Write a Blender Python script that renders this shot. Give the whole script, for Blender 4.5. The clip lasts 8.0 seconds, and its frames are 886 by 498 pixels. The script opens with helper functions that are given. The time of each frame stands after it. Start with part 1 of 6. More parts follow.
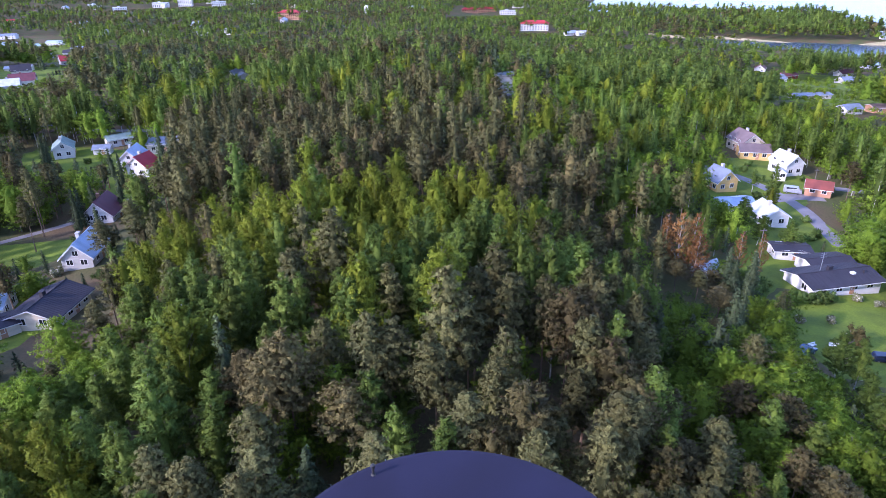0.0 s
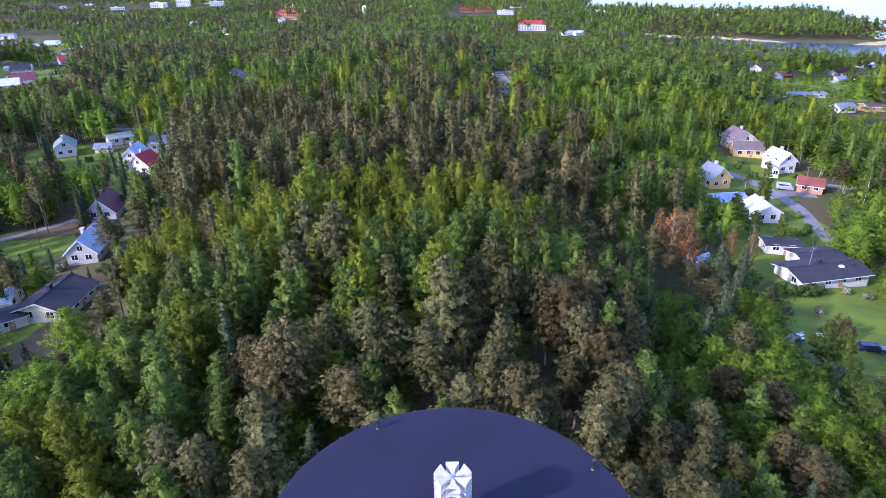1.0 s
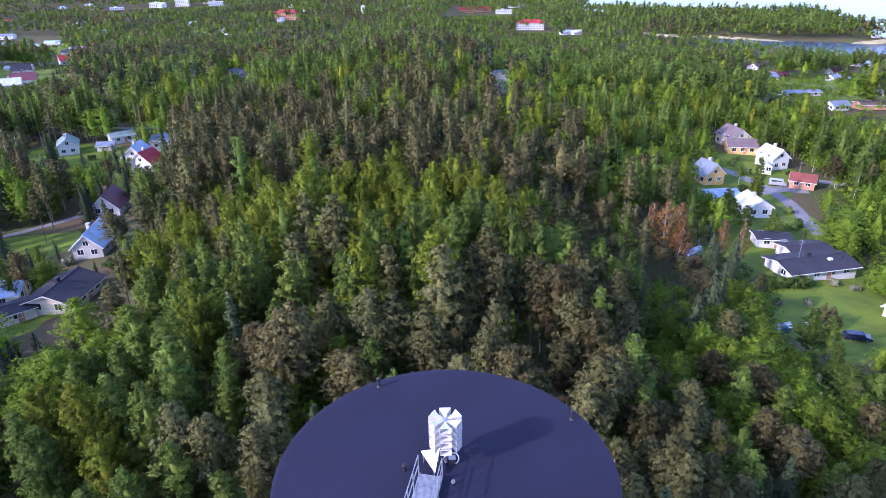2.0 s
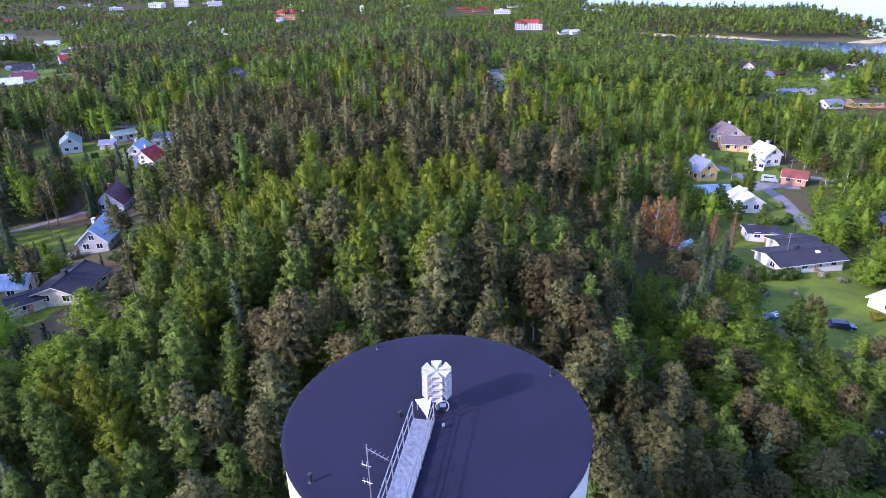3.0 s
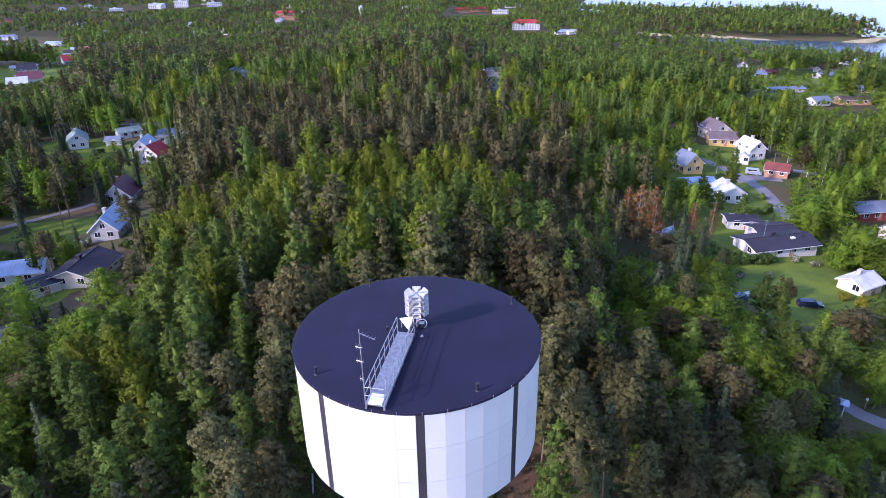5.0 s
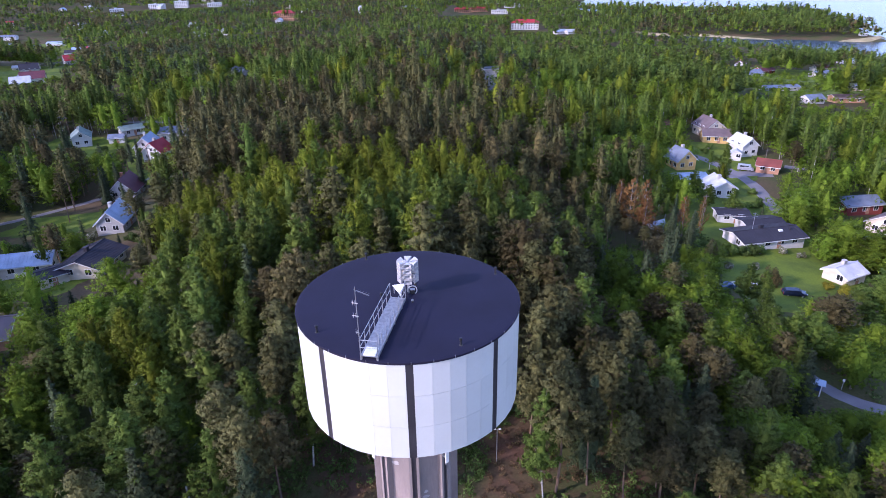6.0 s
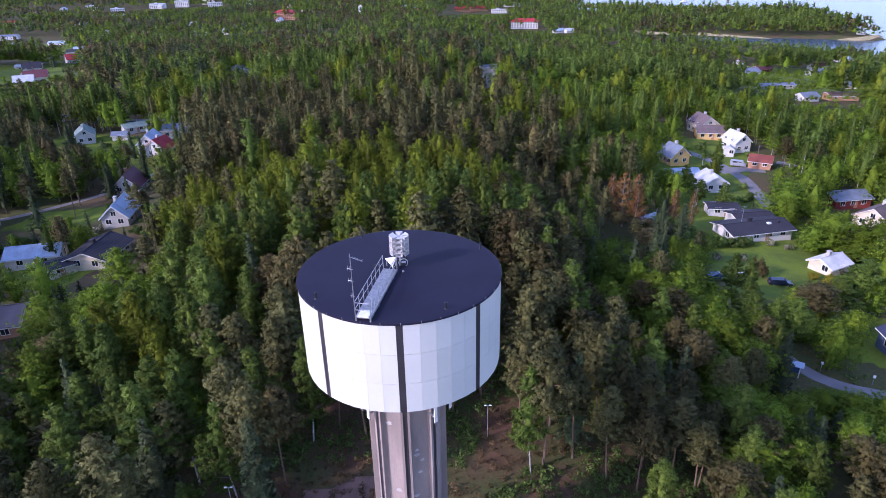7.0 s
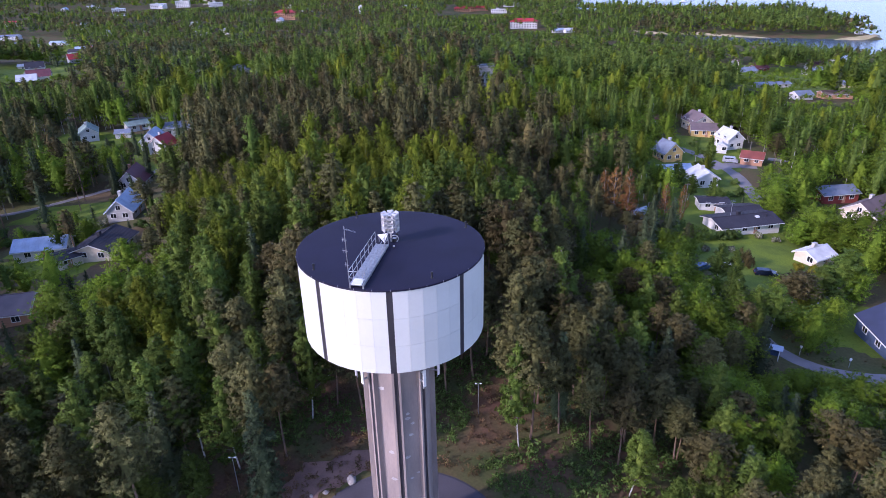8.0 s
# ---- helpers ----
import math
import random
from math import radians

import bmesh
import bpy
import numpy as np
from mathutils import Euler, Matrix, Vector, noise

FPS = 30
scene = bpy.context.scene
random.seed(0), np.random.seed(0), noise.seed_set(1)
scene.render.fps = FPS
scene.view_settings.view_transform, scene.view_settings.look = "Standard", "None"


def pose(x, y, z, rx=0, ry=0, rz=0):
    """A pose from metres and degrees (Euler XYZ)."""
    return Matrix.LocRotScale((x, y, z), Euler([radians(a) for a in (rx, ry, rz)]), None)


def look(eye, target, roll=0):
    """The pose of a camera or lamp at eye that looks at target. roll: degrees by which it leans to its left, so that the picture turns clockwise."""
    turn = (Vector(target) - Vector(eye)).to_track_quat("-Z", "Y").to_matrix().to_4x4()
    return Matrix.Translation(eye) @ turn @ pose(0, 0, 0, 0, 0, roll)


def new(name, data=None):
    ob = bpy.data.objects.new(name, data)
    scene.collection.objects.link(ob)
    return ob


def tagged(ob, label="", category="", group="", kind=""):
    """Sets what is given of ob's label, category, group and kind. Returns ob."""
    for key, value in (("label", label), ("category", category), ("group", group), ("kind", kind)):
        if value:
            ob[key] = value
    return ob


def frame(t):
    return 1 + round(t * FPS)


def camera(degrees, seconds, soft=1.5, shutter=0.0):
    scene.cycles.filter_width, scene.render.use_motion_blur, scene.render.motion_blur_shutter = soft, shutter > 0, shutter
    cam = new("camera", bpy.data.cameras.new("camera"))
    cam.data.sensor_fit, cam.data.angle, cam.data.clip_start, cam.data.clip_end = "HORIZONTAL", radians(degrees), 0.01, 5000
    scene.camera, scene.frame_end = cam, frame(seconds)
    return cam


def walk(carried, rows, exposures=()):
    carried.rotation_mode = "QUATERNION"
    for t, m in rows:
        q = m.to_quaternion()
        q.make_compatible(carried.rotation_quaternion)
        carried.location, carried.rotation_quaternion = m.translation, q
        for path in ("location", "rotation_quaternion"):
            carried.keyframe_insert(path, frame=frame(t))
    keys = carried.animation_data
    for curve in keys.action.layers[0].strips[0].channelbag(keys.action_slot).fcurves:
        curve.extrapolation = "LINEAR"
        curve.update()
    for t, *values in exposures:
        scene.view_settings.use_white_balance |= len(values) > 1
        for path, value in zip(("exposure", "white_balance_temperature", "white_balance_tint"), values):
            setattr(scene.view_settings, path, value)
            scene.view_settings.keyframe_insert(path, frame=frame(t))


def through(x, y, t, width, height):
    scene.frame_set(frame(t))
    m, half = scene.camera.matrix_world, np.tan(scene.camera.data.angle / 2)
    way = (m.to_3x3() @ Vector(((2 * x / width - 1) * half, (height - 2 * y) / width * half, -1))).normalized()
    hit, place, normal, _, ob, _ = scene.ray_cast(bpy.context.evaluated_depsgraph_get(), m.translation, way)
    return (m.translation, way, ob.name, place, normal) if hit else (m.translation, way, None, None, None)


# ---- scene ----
# camera: seconds, place, yaw, pitch, roll
cam = camera(69.94, 8.0, soft=0.45)
ROWS = [
    (0, -0.266, -14.108, 53.761, -0.069, -25.035, -0.918),
    (0.5, -0.257, -15.527, 53.821, -0.163, -25.038, -0.910),
    (1, -0.283, -17.106, 53.883, -0.257, -25.033, -0.912),
    (1.5, -0.194, -18.760, 54.016, -0.294, -25.055, -0.963),
    (3, 0.246, -24.068, 54.213, -0.425, -25.068, -1.029),
    (3.5, 0.491, -26.069, 54.393, -0.429, -25.059, -1.066),
    (4, 0.740, -27.994, 54.377, -0.461, -25.042, -1.075),
    (4.5, 1.033, -29.987, 54.430, -0.474, -25.031, -1.085),
    (6, 2.031, -36.353, 54.498, -0.482, -25.009, -1.176),
    (6.5, 2.407, -38.521, 54.586, -0.447, -25.035, -1.221),
    (7, 2.825, -40.603, 54.608, -0.434, -25.060, -1.231),
    (7.5, 3.251, -42.787, 54.612, -0.415, -25.058, -1.233),
    (8, 3.742, -44.986, 54.645, -0.390, -25.046, -1.269),
]
EXPOSURES = [(0, 2.04, 5540, 38), (2, 2.03, 5540, 38), (4, 1.90, 5620, 39), (6, 1.54, 5660, 39), (8, 1.42, 5700, 39)]
walk(cam, [(t, pose(x, y, z, 0, 0, yaw) @ pose(0, 0, 0, 90 + pitch, 0, 0) @ pose(0, 0, 0, 0, 0, roll)) for t, x, y, z, yaw, pitch, roll in ROWS], exposures=EXPOSURES)

# ---- world, sun ----
SUN_AZ, SUN_EL = 208.0, 27.0        # degrees: azimuth anticlockwise from +x towards the sun, and its height
world = bpy.data.worlds.new("sky")
scene.world = world
world.use_nodes = True
wn, wl = world.node_tree.nodes, world.node_tree.links
sky = wn.new("ShaderNodeTexSky")
sky.sky_type = "NISHITA"
sky.sun_disc = False
sky.sun_elevation = radians(SUN_EL)
sky.sun_rotation = radians(90 - SUN_AZ)
sky.air_density, sky.dust_density, sky.ozone_density = 1.0, 0.8, 2.0
wn["Background"].inputs["Strength"].default_value = 0.15
wl.new(sky.outputs[0], wn["Background"].inputs["Color"])
sun_data = bpy.data.lights.new("sun", "SUN")
sun_data.energy, sun_data.angle, sun_data.color = 1.6, radians(2.0), (1.0, 0.93, 0.82)
sun = new("sun", sun_data)
sun_dir = Vector((math.cos(radians(SUN_EL)) * math.cos(radians(SUN_AZ)), math.cos(radians(SUN_EL)) * math.sin(radians(SUN_AZ)), math.sin(radians(SUN_EL))))
sun.matrix_world = look(sun_dir * 100, (0, 0, 0))

# ---- lie of the land ----
LAKE = -54.0


def smooth(a, b, v):
    t = np.clip((v - a) / (b - a), 0.0, 1.0)
    return t * t * (3 - 2 * t)


def line_distance(x, y, pts):
    """Distance of places to a polyline."""
    best = np.full(np.shape(x), 1e9)
    for (ax, ay), (bx, by) in zip(pts, pts[1:]):
        dx, dy = bx - ax, by - ay
        s = np.clip(((x - ax) * dx + (y - ay) * dy) / (dx * dx + dy * dy), 0, 1)
        best = np.minimum(best, np.hypot(x - ax - s * dx, y - ay - s * dy))
    return best


BAY = [(285, 880), (357, 832), (382, 806), (429, 757), (473, 718), (507, 700), (600, 670), (900, 600), (1400, 500)]


def wet(x, y):
    """Positive on the lake and the bay, metres from the shore."""
    bay = np.interp(x, [285, 302, 357, 382, 429, 473, 507, 700, 1400], [4, 12, 27, 31, 40, 60, 74, 95, 160]) - line_distance(x, y, BAY)
    shore = np.interp(x, [250, 315, 357, 490, 600, 660], [1290, 1268, 1244, 1173, 1130, 1080])
    lake = np.minimum(y - shore - 14 * np.sin(x / 47.0) - 9 * np.sin(x / 19.0), x - 0.225 * y - 12 * np.sin(y / 60.0))
    east = x - np.interp(y, [700, 770, 820, 965, 1100, 1180], [700, 562, 580, 622, 645, 640]) - 5 * np.sin(y / 23.0)
    return np.maximum(np.maximum(bay, lake), np.minimum(east, y - 755))


def ground(x, y):
    """Height of the ground: a wooded hill that falls off to house lots on both sides, and on to the lake."""
    x, y = np.asarray(x, float), np.asarray(y, float)
    wide = np.where(x < 0, 88.0, 62.0)
    z = -11.0 * (1 - np.exp(-(x / wide) ** 2)) * np.clip((y + 25) / 115, 0.12, 1.0)
    z = z - 4.0 * smooth(20, 260, y) - 40.0 * smooth(230, 790, y + 0.3 * x)
    z = z + 26.0 * smooth(1300, 3200, y - 0.9 * x) + 0.5 * np.sin(x / 13.0 + 1) * np.cos(y / 17.0)
    z = np.maximum(z, LAKE + 2.5 + 1.2 * np.sin(x / 31.0) * np.sin(y / 27.0))
    w = wet(x, y)
    return z + (LAKE - 4.0 - z) * smooth(-10, 14, w)


def gz(x, y):
    return float(ground(x, y))

# ---- materials ----
def ramp(nt, fac, stops):
    r = nt.nodes.new("ShaderNodeValToRGB")
    e = r.color_ramp.elements
    while len(e) < len(stops):
        e.new(0.5)
    for el, (p, c) in zip(e, stops):
        el.position, el.color = p, (*c, 1)
    nt.links.new(fac, r.inputs[0])
    return r.outputs[0]


def mat(name, color, rough=0.7, metal=0.0, second=None, scale=3.0, grain=0.25, grain_scale=40.0, bump=0.0, stretch=(1, 1, 1), vary=0.0, spec=0.5):
    """A painted, built or mineral surface: two tones at a large scale, grain at a small one, optional bump, and a change from piece to piece."""
    m = bpy.data.materials.new(name)
    m.use_nodes = True
    nt = m.node_tree
    n, l = nt.nodes, nt.links
    b = n["Principled BSDF"]
    b.inputs["Roughness"].default_value, b.inputs["Metallic"].default_value = rough, metal
    b.inputs["Specular IOR Level"].default_value = spec
    tc, mp = n.new("ShaderNodeTexCoord"), n.new("ShaderNodeMapping")
    mp.inputs["Scale"].default_value = stretch
    l.new(tc.outputs["Object"], mp.inputs[0])
    big, fine = n.new("ShaderNodeTexNoise"), n.new("ShaderNodeTexNoise")
    big.inputs["Scale"].default_value, fine.inputs["Scale"].default_value = scale, grain_scale
    big.inputs["Detail"].default_value = 5
    l.new(mp.outputs[0], big.inputs["Vector"]), l.new(mp.outputs[0], fine.inputs["Vector"])
    second = second or tuple(c * 0.72 for c in color)
    col = ramp(nt, big.outputs["Fac"], [(0.36, second), (0.62, color)])
    hsv = n.new("ShaderNodeHueSaturation")
    mr = n.new("ShaderNodeMapRange")
    mr.inputs["To Min"].default_value, mr.inputs["To Max"].default_value = 1 - grain, 1 + grain
    l.new(fine.outputs["Fac"], mr.inputs["Value"])
    val = mr.outputs[0]
    if vary:
        oi, mr2, mul = n.new("ShaderNodeObjectInfo"), n.new("ShaderNodeMapRange"), n.new("ShaderNodeMath")
        mr2.inputs["To Min"].default_value, mr2.inputs["To Max"].default_value = 1 - vary, 1 + vary
        mul.operation = "MULTIPLY"
        l.new(oi.outputs["Random"], mr2.inputs["Value"]), l.new(mr2.outputs[0], mul.inputs[0]), l.new(val, mul.inputs[1])
        val = mul.outputs[0]
    l.new(val, hsv.inputs["Value"]), l.new(col, hsv.inputs["Color"]), l.new(hsv.outputs[0], b.inputs["Base Color"])
    if bump:
        bp = n.new("ShaderNodeBump")
        bp.inputs["Strength"].default_value, bp.inputs["Distance"].default_value = bump, 0.05
        l.new(fine.outputs["Fac"], bp.inputs["Height"]), l.new(bp.outputs[0], b.inputs["Normal"])
    return m


def leaf_mat(name, dark, light, tip=None, through=0.3, leaf=6.0):
    """Foliage: each spray has its own tone, each tree its own, a part of the light passes through. leaf: leaves along a metre."""
    m = bpy.data.materials.new(name)
    m.use_nodes = True
    nt = m.node_tree
    n, l = nt.nodes, nt.links
    b, out = n["Principled BSDF"], n["Material Output"]
    b.inputs["Roughness"].default_value, b.inputs["Specular IOR Level"].default_value = 0.65, 0.08
    geo, oi, at = n.new("ShaderNodeNewGeometry"), n.new("ShaderNodeObjectInfo"), n.new("ShaderNodeAttribute")
    at.attribute_name = "tint"
    col = ramp(nt, geo.outputs["Random Per Island"], [(0.0, tuple(0.8 * a + 0.2 * b for a, b in zip(dark, light))), (0.7, light), (1.0, tip or light)])
    add, fr = n.new("ShaderNodeMath"), n.new("ShaderNodeMath")
    add.operation, fr.operation = "ADD", "FRACT"
    l.new(oi.outputs["Random"], add.inputs[0]), l.new(at.outputs["Fac"], add.inputs[1]), l.new(add.outputs[0], fr.inputs[0])
    hue, val, hsv = n.new("ShaderNodeMapRange"), n.new("ShaderNodeMapRange"), n.new("ShaderNodeHueSaturation")
    hue.inputs["To Min"].default_value, hue.inputs["To Max"].default_value = 0.491, 0.508
    val.inputs["To Min"].default_value, val.inputs["To Max"].default_value = 0.66, 1.34
    mul, fr2 = n.new("ShaderNodeMath"), n.new("ShaderNodeMath")
    mul.operation, fr2.operation = "MULTIPLY", "FRACT"
    mul.inputs[1].default_value = 7.31
    l.new(fr.outputs[0], mul.inputs[0]), l.new(mul.outputs[0], fr2.inputs[0])
    l.new(fr.outputs[0], hue.inputs["Value"]), l.new(fr2.outputs[0], val.inputs["Value"])
    tc, grain, gr, gm = n.new("ShaderNodeTexCoord"), n.new("ShaderNodeTexNoise"), n.new("ShaderNodeMapRange"), n.new("ShaderNodeMath")
    grain.inputs["Scale"].default_value, grain.inputs["Detail"].default_value = 5.5, 2.0
    gr.inputs["From Min"].default_value, gr.inputs["From Max"].default_value = 0.3, 0.7
    gr.inputs["To Min"].default_value, gr.inputs["To Max"].default_value = 0.75, 1.25
    gm.operation = "MULTIPLY"
    l.new(tc.outputs["Object"], grain.inputs["Vector"]), l.new(grain.outputs["Fac"], gr.inputs["Value"])
    l.new(val.outputs[0], gm.inputs[0]), l.new(gr.outputs[0], gm.inputs[1])
    l.new(hue.outputs[0], hsv.inputs["Hue"]), l.new(gm.outputs[0], hsv.inputs["Value"]), l.new(col, hsv.inputs["Color"])
    l.new(hsv.outputs[0], b.inputs["Base Color"])
    tr, mix = n.new("ShaderNodeBsdfTranslucent"), n.new("ShaderNodeMixShader")
    mix.inputs[0].default_value = through
    l.new(hsv.outputs[0], tr.inputs["Color"])
    l.new(b.outputs[0], mix.inputs[1]), l.new(tr.outputs[0], mix.inputs[2])
    # a spray is made of small leaves with gaps between them
    spray, gap, edge, hole, cover = n.new("ShaderNodeAttribute"), n.new("ShaderNodeTexNoise"), n.new("ShaderNodeMapRange"), n.new("ShaderNodeBsdfTransparent"), n.new("ShaderNodeMixShader")
    spray.attribute_name = "cut"
    gap.inputs["Scale"].default_value, gap.inputs["Detail"].default_value = leaf, 1.0
    edge.inputs["From Min"].default_value, edge.inputs["From Max"].default_value = 0.46, 0.50
    edge.inputs["To Min"].default_value, edge.inputs["To Max"].default_value = 1.0, 0.0
    amount = n.new("ShaderNodeMath")
    amount.operation = "MULTIPLY"
    l.new(tc.outputs["Object"], gap.inputs["Vector"]), l.new(gap.outputs["Fac"], edge.inputs["Value"])
    l.new(edge.outputs[0], amount.inputs[0]), l.new(spray.outputs["Fac"], amount.inputs[1])
    l.new(amount.outputs[0], cover.inputs[0]), l.new(mix.outputs[0], cover.inputs[1]), l.new(hole.outputs[0], cover.inputs[2])
    l.new(cover.outputs[0], out.inputs["Surface"])
    return m


M_PINE = leaf_mat("pine_needles", (0.052, 0.053, 0.020), (0.100, 0.099, 0.034), (0.124, 0.116, 0.040), 0.15, 7.0)
M_BROWNPINE = leaf_mat("brown_pine_needles", (0.054, 0.046, 0.018), (0.096, 0.082, 0.030), (0.118, 0.098, 0.034), 0.15, 7.0)
M_SPRUCE = leaf_mat("spruce_needles", (0.034, 0.048, 0.022), (0.064, 0.086, 0.038), (0.080, 0.104, 0.042), 0.10, 7.0)
M_BIRCH = leaf_mat("birch_leaves", (0.060, 0.096, 0.018), (0.110, 0.162, 0.028), (0.136, 0.190, 0.032), 0.40)
M_ASPEN = leaf_mat("aspen_leaves", (0.084, 0.110, 0.010), (0.146, 0.180, 0.015), (0.176, 0.208, 0.020), 0.42)
M_MAPLE = leaf_mat("maple_leaves", (0.076, 0.124, 0.012), (0.140, 0.216, 0.018), (0.172, 0.248, 0.024), 0.4, 5.0)
M_ORANGE = leaf_mat("orange_buds", (0.15, 0.072, 0.022), (0.235, 0.118, 0.036), (0.25, 0.14, 0.05), 0.25)
M_BUSH = leaf_mat("bush_leaves", (0.045, 0.075, 0.016), (0.095, 0.150, 0.032), (0.13, 0.185, 0.05), 0.25)
M_BLOSSOM = leaf_mat("blossom", (0.09, 0.10, 0.045), (0.17, 0.175, 0.09), (0.42, 0.38, 0.33), 0.2)
M_BARK = mat("pine_bark", (0.21, 0.125, 0.075), 0.9, second=(0.10, 0.075, 0.06), scale=1.2, grain=0.4, grain_scale=18, stretch=(1, 1, 0.3))
M_GREYBARK = mat("grey_bark", (0.17, 0.15, 0.125), 0.9, second=(0.09, 0.08, 0.07), scale=2, grain=0.4, grain_scale=20, stretch=(1, 1, 0.4))
M_BIRCHBARK = mat("birch_bark", (0.42, 0.405, 0.37), 0.8, second=(0.22, 0.21, 0.2), scale=2.2, grain=0.3, grain_scale=14, stretch=(0.4, 0.4, 2.0))
M_DEADWOOD = mat("dead_twigs", (0.33, 0.28, 0.24), 0.9, scale=2)

M_CONCRETE = mat("weathered_concrete", (0.29, 0.235, 0.215), 0.9, second=(0.20, 0.165, 0.155), scale=0.5, grain=0.12, grain_scale=9, bump=0.15, stretch=(1, 1, 0.25))
M_PATCH = mat("concrete_repair", (0.42, 0.39, 0.385), 0.85, grain=0.2)
# near-black: strips of the drum, fills of rib gaps and horn throats
M_SLOT = mat("dark_sheet_and_fill", (0.035, 0.032, 0.04), 0.5, scale=0.6, grain=0.2, grain_scale=6)
M_PANEL = mat("white_steel_panel", (0.54, 0.55, 0.52), 0.55, second=(0.515, 0.525, 0.495), scale=0.35, grain=0.03, grain_scale=5, vary=0.035)
M_FELT = mat("bitumen_felt", (0.0145, 0.0138, 0.031), 0.75, second=(0.012, 0.011, 0.024), scale=0.35, grain=0.22, grain_scale=26, bump=0.12, spec=0.2)
M_BLACK = mat("black_plastic", (0.018, 0.018, 0.02), 0.5)
M_GALV = mat("galvanised_steel", (0.42, 0.43, 0.45), 0.45, 0.7, scale=4, grain=0.15)
M_WHITE = mat("white_paint", (0.78, 0.77, 0.75), 0.5, second=(0.66, 0.65, 0.63), scale=1.2, grain=0.08)
M_HORN = mat("white_horn_plastic", (0.50, 0.49, 0.48), 0.42, second=(0.38, 0.37, 0.37), scale=5, grain=0.05)
M_ASPHALT = mat("asphalt", (0.20, 0.185, 0.19), 0.9, second=(0.15, 0.14, 0.145), scale=0.25, grain=0.25, grain_scale=12)
M_GRAVEL = mat("gravel", (0.235, 0.135, 0.10), 0.95, second=(0.16, 0.095, 0.07), scale=0.6, grain=0.4, grain_scale=8)
M_LAWN = mat("lawn_grass", (0.135, 0.180, 0.022), 0.9, second=(0.085, 0.120, 0.022), scale=0.16, grain=0.4, grain_scale=3.5, spec=0.1)
M_ROCK = mat("granite", (0.40, 0.34, 0.29), 0.9, second=(0.27, 0.24, 0.21), scale=2, grain=0.3, grain_scale=12, bump=0.4)
M_SAND = mat("reed_and_sand", (0.36, 0.29, 0.16), 0.95, second=(0.22, 0.20, 0.10), scale=0.1)
M_GLASS = mat("window_glass", (0.02, 0.024, 0.03), 0.08, grain=0.0)
M_FLOOR = mat("forest_floor", (0.070, 0.080, 0.028), 0.95, second=(0.105, 0.075, 0.042), scale=0.055, grain=0.45, grain_scale=2.2, spec=0.1)
M_LITTER = mat("litter", (0.120, 0.068, 0.042), 0.95, second=(0.070, 0.082, 0.028), scale=0.14, grain=0.45, grain_scale=3.0, spec=0.1)
M_APRON = mat("apron_asphalt", (0.072, 0.064, 0.074), 0.95, second=(0.055, 0.048, 0.055), scale=0.3, grain=0.25, grain_scale=10)
M_WATER = bpy.data.materials.new("lake_water")
M_WATER.use_nodes = True
wb = M_WATER.node_tree.nodes["Principled BSDF"]
wb.inputs["Base Color"].default_value = (0.03, 0.05, 0.07, 1)
wb.inputs["Roughness"].default_value = 0.26
wb.inputs["IOR"].default_value = 1.33
wnoise, wbump = M_WATER.node_tree.nodes.new("ShaderNodeTexNoise"), M_WATER.node_tree.nodes.new("ShaderNodeBump")
wnoise.inputs["Scale"].default_value = 0.35
wbump.inputs["Strength"].default_value, wbump.inputs["Distance"].default_value = 0.12, 0.1
wtc = M_WATER.node_tree.nodes.new("ShaderNodeTexCoord")
M_WATER.node_tree.links.new(wtc.outputs["Object"], wnoise.inputs["Vector"])
M_WATER.node_tree.links.new(wnoise.outputs["Fac"], wbump.inputs["Height"])
M_WATER.node_tree.links.new(wbump.outputs[0], wb.inputs["Normal"])


# ---- mesh helpers ----
def box(bm, x0, x1, y0, y1, z0, z1, m=None):
    v = [bm.verts.new((x, y, z)) for z in (z0, z1) for x, y in ((x0, y0), (x1, y0), (x1, y1), (x0, y1))]
    for f in ((3, 2, 1, 0), (4, 5, 6, 7), (0, 1, 5, 4), (1, 2, 6, 5), (2, 3, 7, 6), (3, 0, 4, 7)):
        bm.faces.new([v[i] for i in f])
    if m:
        bmesh.ops.transform(bm, matrix=m, verts=v)
    return v


def tube(bm, p, q, r0, r1=None, n=8, cap=True):
    p, q = Vector(p), Vector(q)
    r1 = r0 if r1 is None else r1
    turn = (q - p).to_track_quat("Z", "Y").to_matrix()
    rings = [[bm.verts.new(c + turn @ Vector((r * math.cos(2 * math.pi * i / n), r * math.sin(2 * math.pi * i / n), 0))) for i in range(n)] for c, r in ((p, r0), (q, r1))]
    for i in range(n):
        bm.faces.new((rings[0][i], rings[0][(i + 1) % n], rings[1][(i + 1) % n], rings[1][i]))
    if cap:
        bm.faces.new(rings[0][::-1]), bm.faces.new(rings[1])


def prism(bm, outline, z0, z1):
    """An upright solid over an outline of (x, y), anticlockwise."""
    a = [bm.verts.new((x, y, z0)) for x, y in outline]
    b = [bm.verts.new((x, y, z1)) for x, y in outline]
    n = len(a)
    for i in range(n):
        bm.faces.new((a[i], a[(i + 1) % n], b[(i + 1) % n], b[i]))
    bm.faces.new(a[::-1]), bm.faces.new(b)


